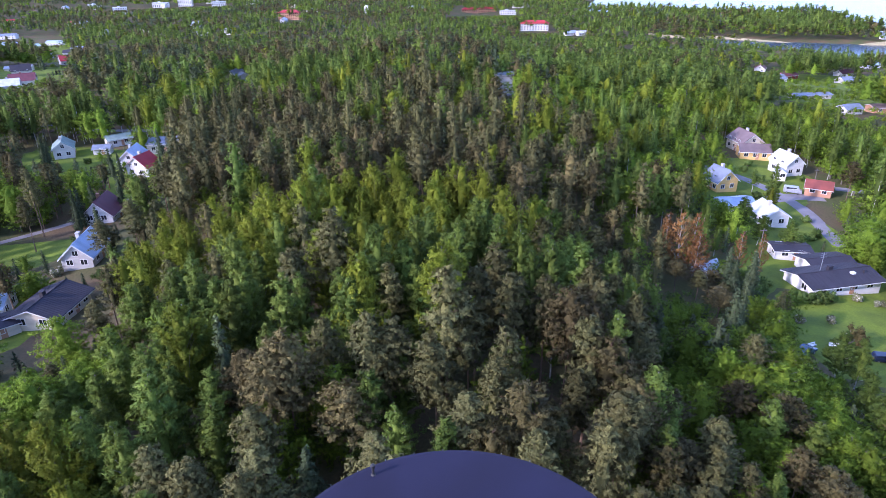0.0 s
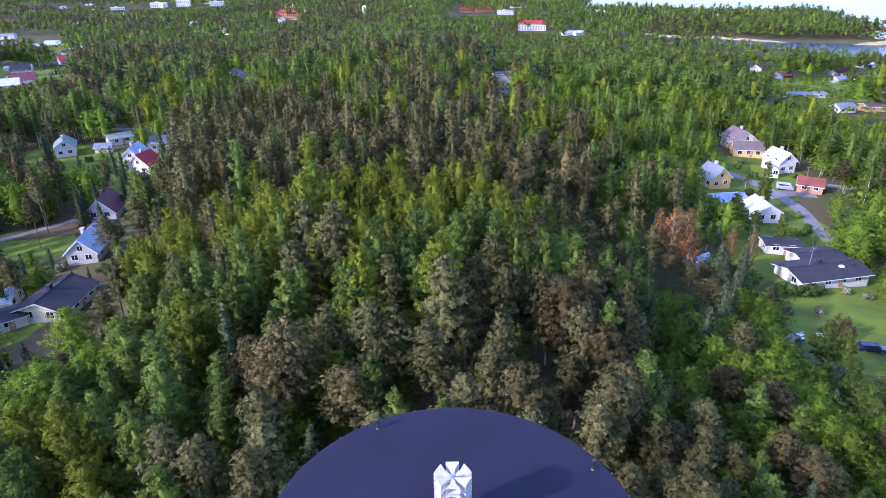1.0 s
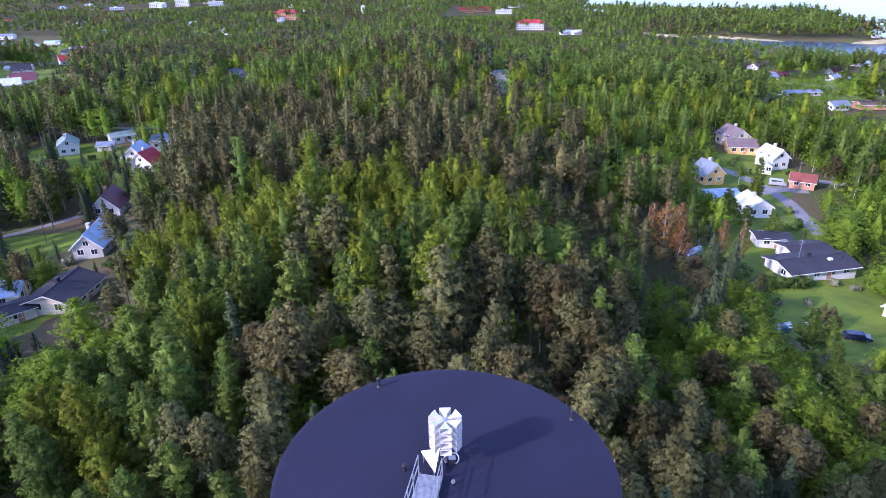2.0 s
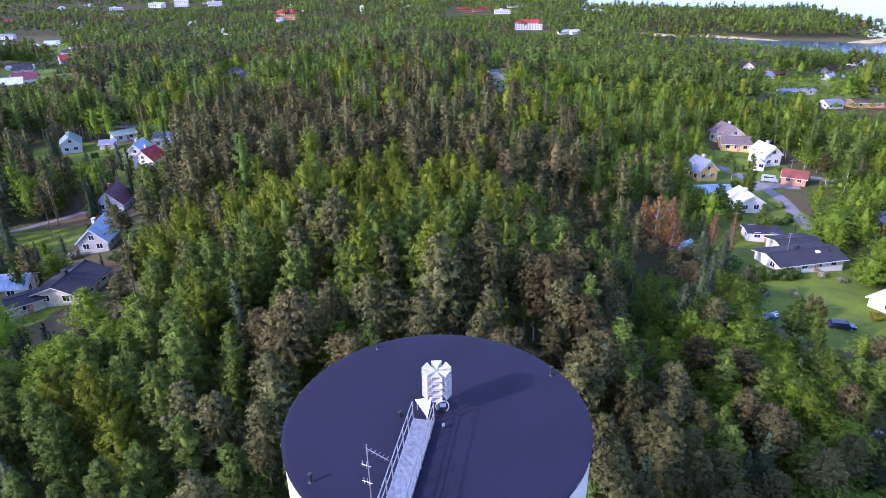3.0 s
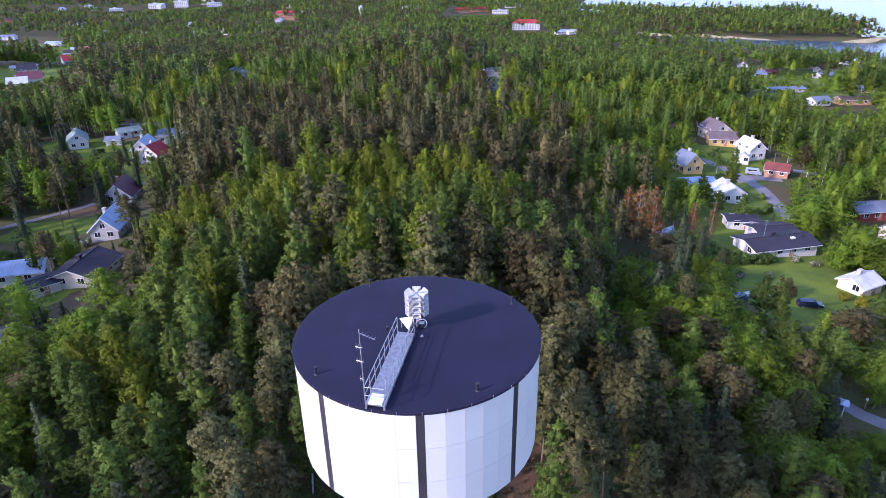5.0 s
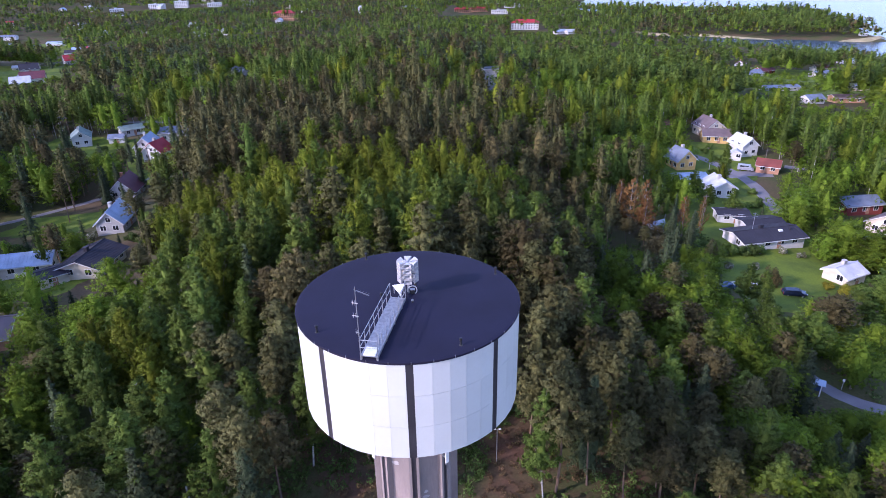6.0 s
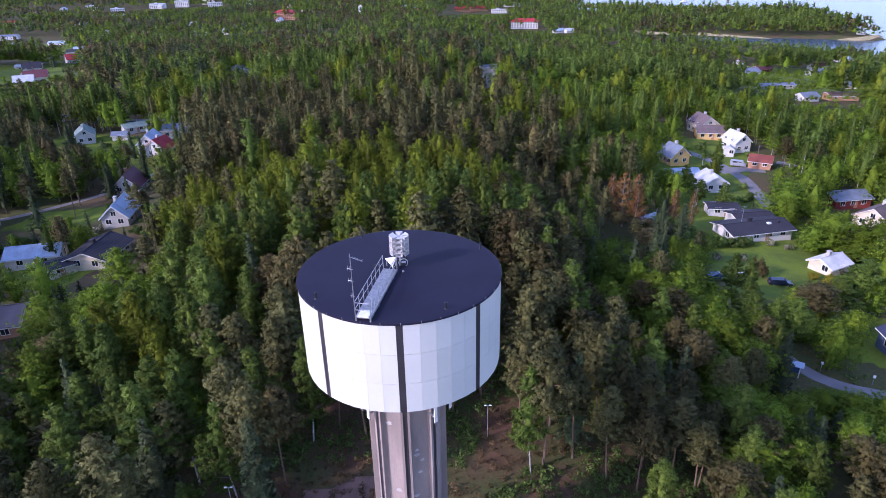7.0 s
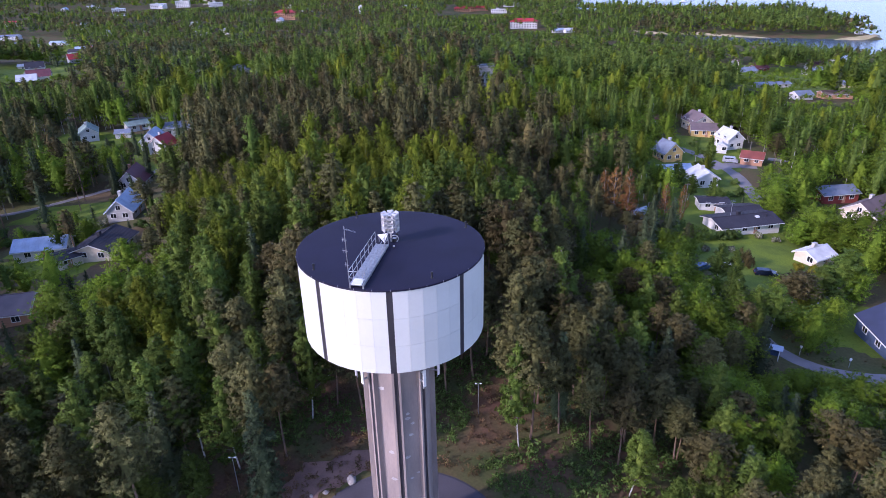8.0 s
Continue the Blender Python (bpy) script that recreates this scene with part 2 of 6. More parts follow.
def slab(bm, corners, thick):
    """A sloping slab: four corners of its top, anticlockwise from above, and a thickness straight down."""
    a = [bm.verts.new(c) for c in corners]
    b = [bm.verts.new((c[0], c[1], c[2] - thick)) for c in corners]
    bm.faces.new(a), bm.faces.new(b[::-1])
    n = len(a)
    for i in range(n):
        bm.faces.new((a[i], b[i], b[(i + 1) % n], a[(i + 1) % n]))


def part(name, bm, material, parent, label="", smooth_faces=False):
    me = bpy.data.meshes.new(name)
    bm.to_mesh(me)
    bm.free()
    me.materials.append(material)
    if smooth_faces:
        me.polygons.foreach_set("use_smooth", [True] * len(me.polygons))
    ob = new(name, me)
    ob.parent = parent
    return tagged(ob, label)


def thing(name, m, label, category, group=""):
    ob = new(name)
    ob.matrix_world = m
    ob.empty_display_size = 0.2
    return tagged(ob, label, category, group)


def solid(name, bm, material, label, category="", kind="structure"):
    ob = part(name, bm, material, None)
    return tagged(ob, label, category, kind=kind)


def from_arrays(name, verts, faces, material, tint=None, normals=None, cut=None):
    """A mesh of quads or triangles from arrays. normals: soft shading of foliage, a direction a vertex; cut: 1 on sprays with gaps between their leaves."""
    me = bpy.data.meshes.new(name)
    k, n = faces.shape[1], len(faces)
    me.vertices.add(len(verts)), me.loops.add(n * k), me.polygons.add(n)
    me.vertices.foreach_set("co", np.asarray(verts, np.float32).ravel())
    me.loops.foreach_set("vertex_index", np.asarray(faces, np.int32).ravel())
    me.polygons.foreach_set("loop_start", np.arange(0, n * k, k, dtype=np.int32))
    if tint is not None:
        me.attributes.new("tint", "FLOAT", "POINT").data.foreach_set("value", np.asarray(tint, np.float32))
    if cut is not None:
        me.attributes.new("cut", "FLOAT", "POINT").data.foreach_set("value", np.asarray(cut, np.float32))
    if normals is not None:
        me.attributes.new("custom_normal", "FLOAT_VECTOR", "POINT").data.foreach_set("vector", np.asarray(normals, np.float32).ravel())
        me.polygons.foreach_set("use_smooth", np.ones(n, bool))
    me.materials.append(material)
    me.update(calc_edges=True)
    return me

# ---- ground, water, roads, lawns ----
def graded(a, b, step, grow, top):
    out, s = [a], step
    while out[-1] < b:
        out.append(out[-1] + s)
        s = min(s * grow, top)
    return out


gx = [-v for v in graded(110, 4600, 4, 1.035, 160)][::-1] + list(np.arange(-106, 107, 4)) + graded(110, 4600, 4, 1.022, 160)
gy = [-v for v in graded(60, 4600, 6, 1.12, 300)][::-1] + list(np.arange(-56, 300, 4)) + graded(300, 4700, 4, 1.018, 140)
GX, GY = np.meshgrid(np.array(gx, float), np.array(gy, float))
GZ = ground(GX, GY)
nx, ny = len(gx), len(gy)
ii = (np.arange(ny - 1)[:, None] * nx + np.arange(nx - 1)[None]).ravel()
ground_mesh = from_arrays("ground", np.stack([GX, GY, GZ], -1).reshape(-1, 3), np.stack([ii, ii + 1, ii + 1 + nx, ii + nx], -1), M_FLOOR)
ground_mesh.polygons.foreach_set("use_smooth", [True] * len(ground_mesh.polygons))
tagged(new("ground", ground_mesh), "forest floor of moss, brown litter and low green plants", "ground", kind="structure")

bm = bmesh.new()
bmesh.ops.create_grid(bm, x_segments=1, y_segments=1, size=4600)
bmesh.ops.translate(bm, verts=bm.verts, vec=(0, 0, LAKE))
solid("water", bm, M_WATER, "calm pale blue lake with a bay behind a wooded point", "lake")


def strip(name, pts, width, material, label, category, up=0.05):
    """A road or path laid on the ground along a line."""
    pts = [Vector((x, y, 0)) for x, y in pts]
    fine = []
    for a, b in zip(pts, pts[1:]):
        n = max(1, int((b - a).length / 2.5))
        fine += [a.lerp(b, i / n) for i in range(n)]
    fine.append(pts[-1])
    for _ in range(6):
        fine = [fine[0]] + [(fine[i - 1] + fine[i] * 2 + fine[i + 1]) / 4 for i in range(1, len(fine) - 1)] + [fine[-1]]
    bm = bmesh.new()
    rows = []
    for i, p in enumerate(fine):
        d = (fine[min(i + 1, len(fine) - 1)] - fine[max(i - 1, 0)]).normalized()
        s = Vector((-d.y, d.x, 0))
        row = []
        for k in range(5):
            q = p + s * width * (k / 4 - 0.5)
            row.append(bm.verts.new((q.x, q.y, gz(q.x, q.y) + (up if 0 < k < 4 else -0.05))))
        rows.append(row)
    for a, b in zip(rows, rows[1:]):
        for k in range(4):
            bm.faces.new((a[k + 1], a[k], b[k], b[k + 1]))
    bmesh.ops.recalc_face_normals(bm, faces=bm.faces)
    return solid(name, bm, material, label, category)


def inside(x, y, poly):
    """Whether places lie in a polygon."""
    x, y = np.asarray(x, float), np.asarray(y, float)
    hit = np.zeros(np.shape(x), bool)
    for (ax, ay), (bx, by) in zip(poly, poly[1:] + poly[:1]):
        hit ^= ((ay > y) != (by > y)) & (x < (bx - ax) * (y - ay) / (by - ay + 1e-9) + ax)
    return hit


def patch(name, poly, material, label, category, step=1.5, up=0.03):
    """A piece of ground cover with a ragged edge, laid on the ground."""
    xs, ys = [p[0] for p in poly], [p[1] for p in poly]
    bm = bmesh.new()
    nx, ny = int((max(xs) - min(xs)) / step) + 2, int((max(ys) - min(ys)) / step) + 2
    g = {}
    for i in range(nx):
        for j in range(ny):
            x, y = min(xs) + i * step, min(ys) + j * step
            w = noise.noise(Vector((x * 0.3, y * 0.3, 3))) * 1.5
            if inside(x + w, y - w, poly):
                g[i, j] = bm.verts.new((x + 0.3 * w, y, gz(x + 0.3 * w, y) + up))
    for i, j in list(g):
        q = [g.get(k) for k in ((i, j), (i + 1, j), (i + 1, j + 1), (i, j + 1))]
        if all(q):
            bm.faces.new(q)
    for v in bm.verts:
        if v.is_boundary:
            v.co.z -= up + 0.1
    return solid(name, bm, material, label, category)


LAWN_EAST = [(57, 64), (66, 60), (84, 66), (97, 84), (95, 100), (68, 101), (60, 90)]
YARD_EAST = [(60, 88), (68, 96), (92, 94), (100, 108), (104, 150), (122, 176), (120, 205), (96, 205), (86, 180), (74, 172), (72, 140), (64, 118), (60, 100)]
LAWN_WEST = [(-118, 116), (-88, 110), (-84, 122), (-90, 132), (-114, 132)]
YARD_WEST = [(-100, 76), (-72, 72), (-66, 84), (-76, 104), (-104, 108)]
YARD_NORTHWEST = [(-96, 150), (-84, 158), (-84, 190), (-104, 222), (-160, 240), (-168, 200), (-112, 182)]
LAWN_ROAD = [(60, 43), (74, 33), (92, 34), (96, 54), (80, 62), (66, 58)]
TOWER_YARD = [(-14, -16), (10, -18), (22, -8), (24, 6), (16, 18), (6, 24), (-6, 18), (-14, 16), (-18, 4)]
patch("lawn", LAWN_EAST, M_LAWN, "sunlit mown green lawn behind a low house", "lawn", 1.5, 0.16)
patch("lawn", YARD_EAST, M_LAWN, "green lawns and verges between houses", "lawn")
patch("lawn", LAWN_WEST, M_LAWN, "half shaded green lawn beside a road", "lawn")
patch("lawn", YARD_WEST, M_LAWN, "green garden round a dark-roofed house", "lawn")
patch("lawn", YARD_NORTHWEST, M_LAWN, "gardens round white houses", "lawn")
patch("lawn", [(190, 296), (262, 292), (300, 350), (330, 470), (372, 500), (352, 560), (300, 600), (262, 520), (230, 440), (196, 372)], M_LAWN, "green lawns between distant houses", "lawn", 5.0, 0.5)
patch("lawn", [(-345, 330), (-235, 330), (-235, 400), (-300, 520), (-400, 540)], M_LAWN, "pale green gardens between distant houses", "lawn", 7.0, 0.6)
patch("lawn", [(-620, 740), (-440, 740), (-400, 830), (-520, 910), (-660, 900)], M_LAWN, "pale green field at the edge of the town", "lawn", 9.0, 0.8)
patch("lawn", LAWN_ROAD, M_LAWN, "green verge beside a curved drive", "lawn")
bm = bmesh.new()
ring = [bm.verts.new((11.2 * math.cos(a) - 0.6, 11.2 * math.sin(a), gz(11.2 * math.cos(a), 11.2 * math.sin(a)) - 0.05)) for a in np.linspace(0, 2 * math.pi, 48, endpoint=False)]
ring2 = [bm.verts.new((10.6 * math.cos(a) - 0.6, 10.6 * math.sin(a), gz(10.6 * math.cos(a), 10.6 * math.sin(a)) + 0.10)) for a in np.linspace(0, 2 * math.pi, 48, endpoint=False)]
mid = bm.verts.new((-0.6, 0, gz(0, 0) + 0.12))
for i in range(48):
    bm.faces.new((ring[i], ring[(i + 1) % 48], ring2[(i + 1) % 48], ring2[i])), bm.faces.new((ring2[i], ring2[(i + 1) % 48], mid))
solid("pavement", bm, M_APRON, "round grey asphalt apron at the foot of the water tower", "pavement")
ROADS = [
    ("road", [(95, 122), (101, 150), (101, 163), (97, 180), (86, 194), (70, 205), (52, 214), (36, 232)], 6.0, "grey asphalt lane between houses"),
    ("road", [(56, 46), (55.5, 40), (56.5, 35), (60, 31.5), (68, 30.5), (90, 31)], 3.6, "curved grey asphalt drive with low lamps"),
    ("road", [(-150, 118), (-118, 127), (-100, 140), (-92, 150), (-90, 170)], 3.5, "narrow grey road in the shade"),
    ("road", [(120, 168), (150, 150), (200, 140)], 5.0, "grey asphalt lane between houses"),
    ("road", [(96, 159), (104, 163), (112, 160)], 9.0, "wide grey asphalt turning place"),
    ("road", [(-240, 300), (-150, 262), (-110, 250), (-60, 262)], 5.0, "pale road behind the trees"),
    ("road", [(36, 232), (20, 262), (34, 300), (60, 360)], 5.0, "grey road through the wood"),
]
for name, pts, w, label in ROADS:
    strip(name, pts, w, M_ASPHALT, label, "road")
patch("bare_ground", [(-30, -16), (-12, -20), (14, -20), (34, -10), (36, 14), (24, 34), (4, 38), (-18, 34), (-32, 14)], M_LITTER, "forest floor of reddish brown litter and thin grass", "ground", 1.5, 0.02)
patch("gravel", [(-17, 6), (-11, 4), (-7, 9), (-1, 11), (3, 14), (-5, 16), (-13, 15)], M_GRAVEL, "bare brown gravel beside the tower apron", "ground", 0.8, 0.05)
strip("shore", [(288, 896), (310, 884), (369, 862), (397, 838), (449, 797), (496, 780), (540, 774), (566, 786)], 9.0, M_SAND, "pale reed and sand shore of the wooded point", "shore", 1.6)

# ---- trees ----
def leaf_tufts(rng, centres, radii, counts, size, long=1.0, upright=0.0, axis_z=None):
    """Leaf clumps: small pointed leaves scattered in soft ellipsoids round the centres, most of them facing out of the crown."""
    c = np.repeat(np.asarray(centres, float), counts, 0)
    r = np.repeat(np.asarray(radii, float), counts, 0)
    n = len(c)
    d = rng.normal(size=(n, 3))
    d /= np.linalg.norm(d, axis=1, keepdims=True)
    p = c + d * r * rng.uniform(0.3, 1.0, (n, 1)) ** 0.6
    mid = np.asarray(centres, float).mean(0)
    out = (p - mid) * (1, 1, 0.35)
    out /= np.linalg.norm(out, axis=1, keepdims=True) + 1e-6
    a = 0.7 * d + 0.8 * out + rng.normal(size=(n, 3)) * 0.55 + np.array([0, 0, 0.35])
    a /= np.linalg.norm(a, axis=1, keepdims=True)
    t = np.cross(a, rng.normal(size=(n, 3)) + np.array([0, 0, upright * 3]))
    t /= np.linalg.norm(t, axis=1, keepdims=True) + 1e-9
    b = np.cross(a, t)
    s = size * rng.uniform(0.55, 1.4, (n, 1))
    t, b = t * s * 0.5, b * s * 0.5 * long
    bend = a * s * rng.uniform(-0.25, 0.1, (n, 1))
    v = np.stack([p - b + t * 0.8, p + b * 1.1 + bend, p - b - t * 0.8], 1).reshape(-1, 3)
    return v, np.arange(3 * n).reshape(-1, 3)


def cube_sphere(n):
    """A ball of quads: a cube with n by n faces a side, rounded."""
    verts, faces, seen = [], [], {}
    g = np.linspace(-1, 1, n + 1)
    for axis in range(3):
        for s in (-1, 1):
            for i in range(n):
                for j in range(n):
                    q = []
                    for a, b in ((i, j), (i + 1, j), (i + 1, j + 1), (i, j + 1)):
                        p = [0, 0, 0]
                        p[axis], p[(axis + 1) % 3], p[(axis + 2) % 3] = s, g[a], g[b]
                        key = tuple(round(c, 3) for c in p)
                        if key not in seen:
                            seen[key] = len(verts)
                            verts.append(np.array(p) / np.linalg.norm(p))
                        q.append(seen[key])
                    faces.append(q if s > 0 else q[::-1])
    return np.array(verts), np.array(faces)


ball_verts, ball_quads = cube_sphere(1)
ball_tris = np.concatenate([ball_quads[:, [0, 1, 2]], ball_quads[:, [0, 2, 3]]])


def core_balls(rng, centres, radii, k):
    """The dense inside of each clump: an uneven ball, each its own island."""
    bv, bf = ball_verts, ball_tris
    v, f = [], []
    for i, (c, r) in enumerate(zip(centres, radii)):
        q, _ = np.linalg.qr(rng.normal(size=(3, 3)))
        w = (bv @ q) * rng.uniform(0.72, 1.18, (len(bv), 1)) * np.asarray(r) * k + c
        v.append(w), f.append(bf + i * len(bv))
    return np.concatenate(v), np.concatenate(f)


def limbs(bm, ends, r):
    for p, q in ends:
        tube(bm, p, q, r, r * 0.3, 4, False)


def unit(a):
    return a / (np.linalg.norm(a, axis=-1, keepdims=True) + 1e-9)


# outline of a crown: foot of the crown, greatest radius, radius over the crown's height,
# rise of a limb (metres up for each metre out), where its leaves begin, spread of the leaves, twigs a limb, sway of the stem
SHAPES = {
    "pine": (0.50, 3.3, lambda g: np.minimum(1.0, 0.55 + 1.8 * g) * (1 - g) ** 0.60 + 0.06, 0.25, 0.35, 0.30, 3, 0.5),
    "brownpine": (0.50, 3.3, lambda g: np.minimum(1.0, 0.45 + 1.6 * g) * np.maximum(0, 1 - g ** 2.6) ** 0.55 + 0.05, 0.40, 0.45, 0.34, 3, 0.6),
    "spruce": (0.08, 2.9, lambda g: (1 - g) ** 0.85 + 0.03, -0.30, 0.10, 0.20, 2, 0.15),
    "birch": (0.30, 3.4, lambda g: np.minimum(1.0, 0.55 + 1.3 * g) * (1 - g) ** 0.60 * 1.12 + 0.05, 1.1, 0.25, 0.34, 2, 0.6),
    "aspen": (0.26, 3.5, lambda g: np.minimum(1.0, 0.35 + 1.25 * g) * np.maximum(0, 1 - g) ** 0.45 * 1.2 + 0.05, 2.3, 0.30, 0.22, 2, 0.3),
    "maple": (0.10, 4.3, lambda g: np.sqrt(np.maximum(0.02, 1 - (2 * g - 0.92) ** 2)), 0.55, 0.40, 0.42, 3, 0.4),
    "orange": (0.20, 2.3, lambda g: np.minimum(1.0, 0.4 + 1.3 * g) * (1 - g) ** 0.5 * 1.15 + 0.05, 2.0, 0.2, 0.2, 2, 0.3),
}


def grow_crown(kind, seed, leaves, size, branches, rings, sides, body=0.62, above=0.0):
    """A crown in the outline of its kind: limbs that leave the stem, leaves along their outer part, and a dense lumpy inside.
    above: how much of the crown's foot is left off, for far trees of a closed wood."""
    rng = np.random.default_rng(700 + seed)
    h, long = KINDS[kind][0], KINDS[kind][3]
    lo, radius, profile, rise, start, spread, twigs, sway = SHAPES[kind]
    lo = lo + rng.uniform(-0.05, 0.06)
    k = rng.uniform(-1, 1, 4) * sway

    def axis(z):
        f = np.asarray(z, float) / h
        return np.stack([k[0] * f + k[1] * np.sin(3 * f), k[2] * f + k[3] * np.sin(2.5 * f), h * f], -1)

    z0, zspan = h * lo, h * (1 - lo)
    ph = rng.uniform(0, 6.28, 4)

    def reach(g, a):
        lump = 1 + 0.20 * np.sin(2 * a + ph[0] + 5 * g) + 0.15 * np.sin(3 * a - 9 * g + ph[1]) + 0.10 * np.sin(5 * a + 14 * g + ph[2])
        return radius * profile(np.asarray(g)) * lump

    # limbs by their tips
    g = above + (1 - above) * ((np.arange(branches) + rng.uniform(0.1, 0.9, branches)) / branches) ** 0.9
    a = np.arange(branches) * 2.39996 + rng.uniform(-0.5, 0.5, branches)
    r = reach(g, a) * rng.uniform(0.62, 1.08, branches)
    tip_z = z0 + zspan * g + rng.uniform(-0.25, 0.25, branches)
    tip = axis(tip_z) + np.stack([np.cos(a) * r, np.sin(a) * r, np.zeros(branches)], -1)
    root = axis(np.clip(tip_z - rise * r, 0.06 * h, h * 0.985))
    # leaves along them
    w = r + 0.35
    b = rng.choice(branches, leaves, p=w / w.sum())
    s = start + (1 - start) * rng.uniform(0, 1, leaves) ** 0.5
    if twigs > 2:
        s = np.round(s * 5 + rng.uniform(-0.22, 0.22, leaves)) / 5 + rng.uniform(-0.05, 0.05, leaves)
    twig = rng.integers(0, twigs, leaves)
    side = (twig - (twigs - 1) / 2) * r[b] * 0.46 * np.clip(s, 0, 1)
    lateral = np.stack([-np.sin(a[b]), np.cos(a[b]), np.zeros(leaves)], -1)
    way = (tip - root)[b]
    p = root[b] + way * s[:, None] + lateral * side[:, None]
    hang = {"birch": -0.9, "spruce": -0.25, "aspen": 0.5, "maple": 0.3}.get(kind, 0.15)
    p[:, 2] += hang * r[b] * (s * s - s) * -1.0 if hang > 0 else hang * np.maximum(0, s - 0.7) * r[b]
    d = unit(rng.normal(size=(leaves, 3)))
    flat = np.array([1, 1, 0.55 if kind in ("pine", "brownpine", "spruce") else 1.15])
    thick = spread * (1.15 - 0.55 * np.clip(s, 0, 1)) * (1 + 0.25 * size)
    p = p + d * flat * (thick * rng.uniform(0.2, 1.5, leaves))[:, None]
    out = p - axis(p[:, 2])
    gg = np.clip((p[:, 2] - z0) / zspan, 0, 1)
    n = unit(unit(out * (1, 1, 0)) * (1.0 - 0.45 * gg)[:, None] + np.array([0, 0, 0.35]) + np.array([0, 0, 0.7]) * gg[:, None] + 0.55 * d + 0.22 * rng.normal(size=(leaves, 3)))
    m = unit(n + 0.75 * rng.normal(size=(leaves, 3)))
    lead = unit(way) * (1.2 if kind in ("aspen", "birch", "orange") else 0.4) + rng.normal(size=(leaves, 3)) * 0.6
    t = unit(np.cross(lead, m))
    bb = np.cross(m, t)
    q = size * rng.uniform(0.6, 1.4, (leaves, 1)) * 0.5
    t, bb = t * q, bb * q * (long if size < 1.0 else 1.0)
    v = np.stack([p - bb + t * 0.8, p + bb * 1.1, p - bb - t * 0.8], 1).reshape(-1, 3)
    f = np.arange(3 * leaves).reshape(-1, 3)
    nn = np.repeat(n, 3, 0)
    if rings:
        gr, ar = np.meshgrid(np.linspace(above + 0.02, 0.95, rings), np.arange(sides) * 2 * math.pi / sides, indexing="ij")
        gr, ar = gr.ravel(), ar.ravel() + rng.uniform(-0.2, 0.2, rings * sides)
        rr = reach(gr, ar) * body * rng.uniform(0.62, 1.25, rings * sides)
        zz = z0 + zspan * (gr * 0.96) + rng.normal(0, 0.15, rings * sides) - (0.25 * rr if kind == "spruce" else 0)
        cv = axis(zz) + np.stack([np.cos(ar) * rr, np.sin(ar) * rr, 0 * rr], -1)
        cn = unit(np.stack([np.cos(ar), np.sin(ar), 0.3 + 0.8 * gr], -1))
        cf = []
        for i in range(rings - 1):
            for j in range(sides):
                c = [i * sides + j, i * sides + (j + 1) % sides, (i + 1) * sides + (j + 1) % sides, (i + 1) * sides + j]
                cf += [(c[0], c[1], c[2]), (c[0], c[2], c[3])]
        f = np.concatenate([f, np.array(cf) + len(v)])
        v, nn = np.concatenate([v, cv]), np.concatenate([nn, cn])
    cut = np.where(np.arange(len(v)) < 3 * leaves, 1.0, 0.0)
    return v, f, nn, cut, axis, list(zip(root[::2].tolist(), (root + (tip - root) * 0.8)[::2].tolist()))


KINDS = {
    # kind: height, trunk radius, leaf size, leaf length, leaves near, leaf material, bark, label, category
    "pine": (19.5, 0.17, 0.48, 1.25, 2400, M_PINE, M_BARK, "tall Scots pine with a bare reddish trunk and grey-green crown", "pine tree"),
    "brownpine": (18.0, 0.17, 0.48, 1.25, 2400, M_BROWNPINE, M_BARK, "Scots pine with a brownish cone-laden crown", "pine tree"),
    "spruce": (18.0, 0.17, 0.46, 1.3, 1900, M_SPRUCE, M_GREYBARK, "dark green conical spruce in the wood", "spruce tree"),
    "birch": (20.0, 0.13, 0.50, 1.35, 2900, M_BIRCH, M_BIRCHBARK, "slender birch in fresh green leaf with a white trunk", "birch tree"),
    "aspen": (19.5, 0.13, 0.46, 1.7, 2900, M_ASPEN, M_GREYBARK, "slender aspen with yellow-green spring leaves", "aspen tree"),
    "maple": (14.0, 0.19, 0.55, 1.15, 2700, M_MAPLE, M_GREYBARK, "round broadleaved tree in bright green leaf", "broadleaf tree"),
    "orange": (16.0, 0.15, 0.36, 1.7, 1100, M_ORANGE, M_DEADWOOD, "twiggy tree with sparse rusty orange leaves", "aspen tree"),
}


def tree_meshes(kind, seed):
    """Trunk and crown meshes of one tree of a kind."""
    h, r, size, _, count, leaf, bark, _, _ = KINDS[kind]
    v, f, n, gaps, axis, ends = grow_crown(kind, seed, count, size, {"spruce": 90, "maple": 64, "aspen": 56, "orange": 56}.get(kind, 46), 0 if kind == "orange" else 9, 8, {"pine": 0.22, "brownpine": 0.22, "aspen": 0.2, "birch": 0.22, "spruce": 0.4}.get(kind, 0.36))
    crown = from_arrays(kind + "_crown", v, f, leaf, np.zeros(len(v)), n, gaps)
    bm = bmesh.new()
    k = 6
    for i in range(k):
        tube(bm, axis(h * 0.97 * i / k), axis(h * 0.97 * (i + 1) / k), r * (1.05 - 0.9 * i / k), r * (1.05 - 0.9 * (i + 1) / k), 7, False)
    limbs(bm, ends, r * 0.28)
    trunk = bpy.data.meshes.new(kind + "_trunk")
    bm.to_mesh(trunk)
    bm.free()
    trunk.materials.append(bark)
    return trunk, crown


NEAR = {k: [tree_meshes(k, 10 * i + len(k)) for i in range(6 if k in ("pine", "birch") else 4)] for k in KINDS}
tree_rng = np.random.default_rng(4)
near_count = {k: 0 for k in KINDS}


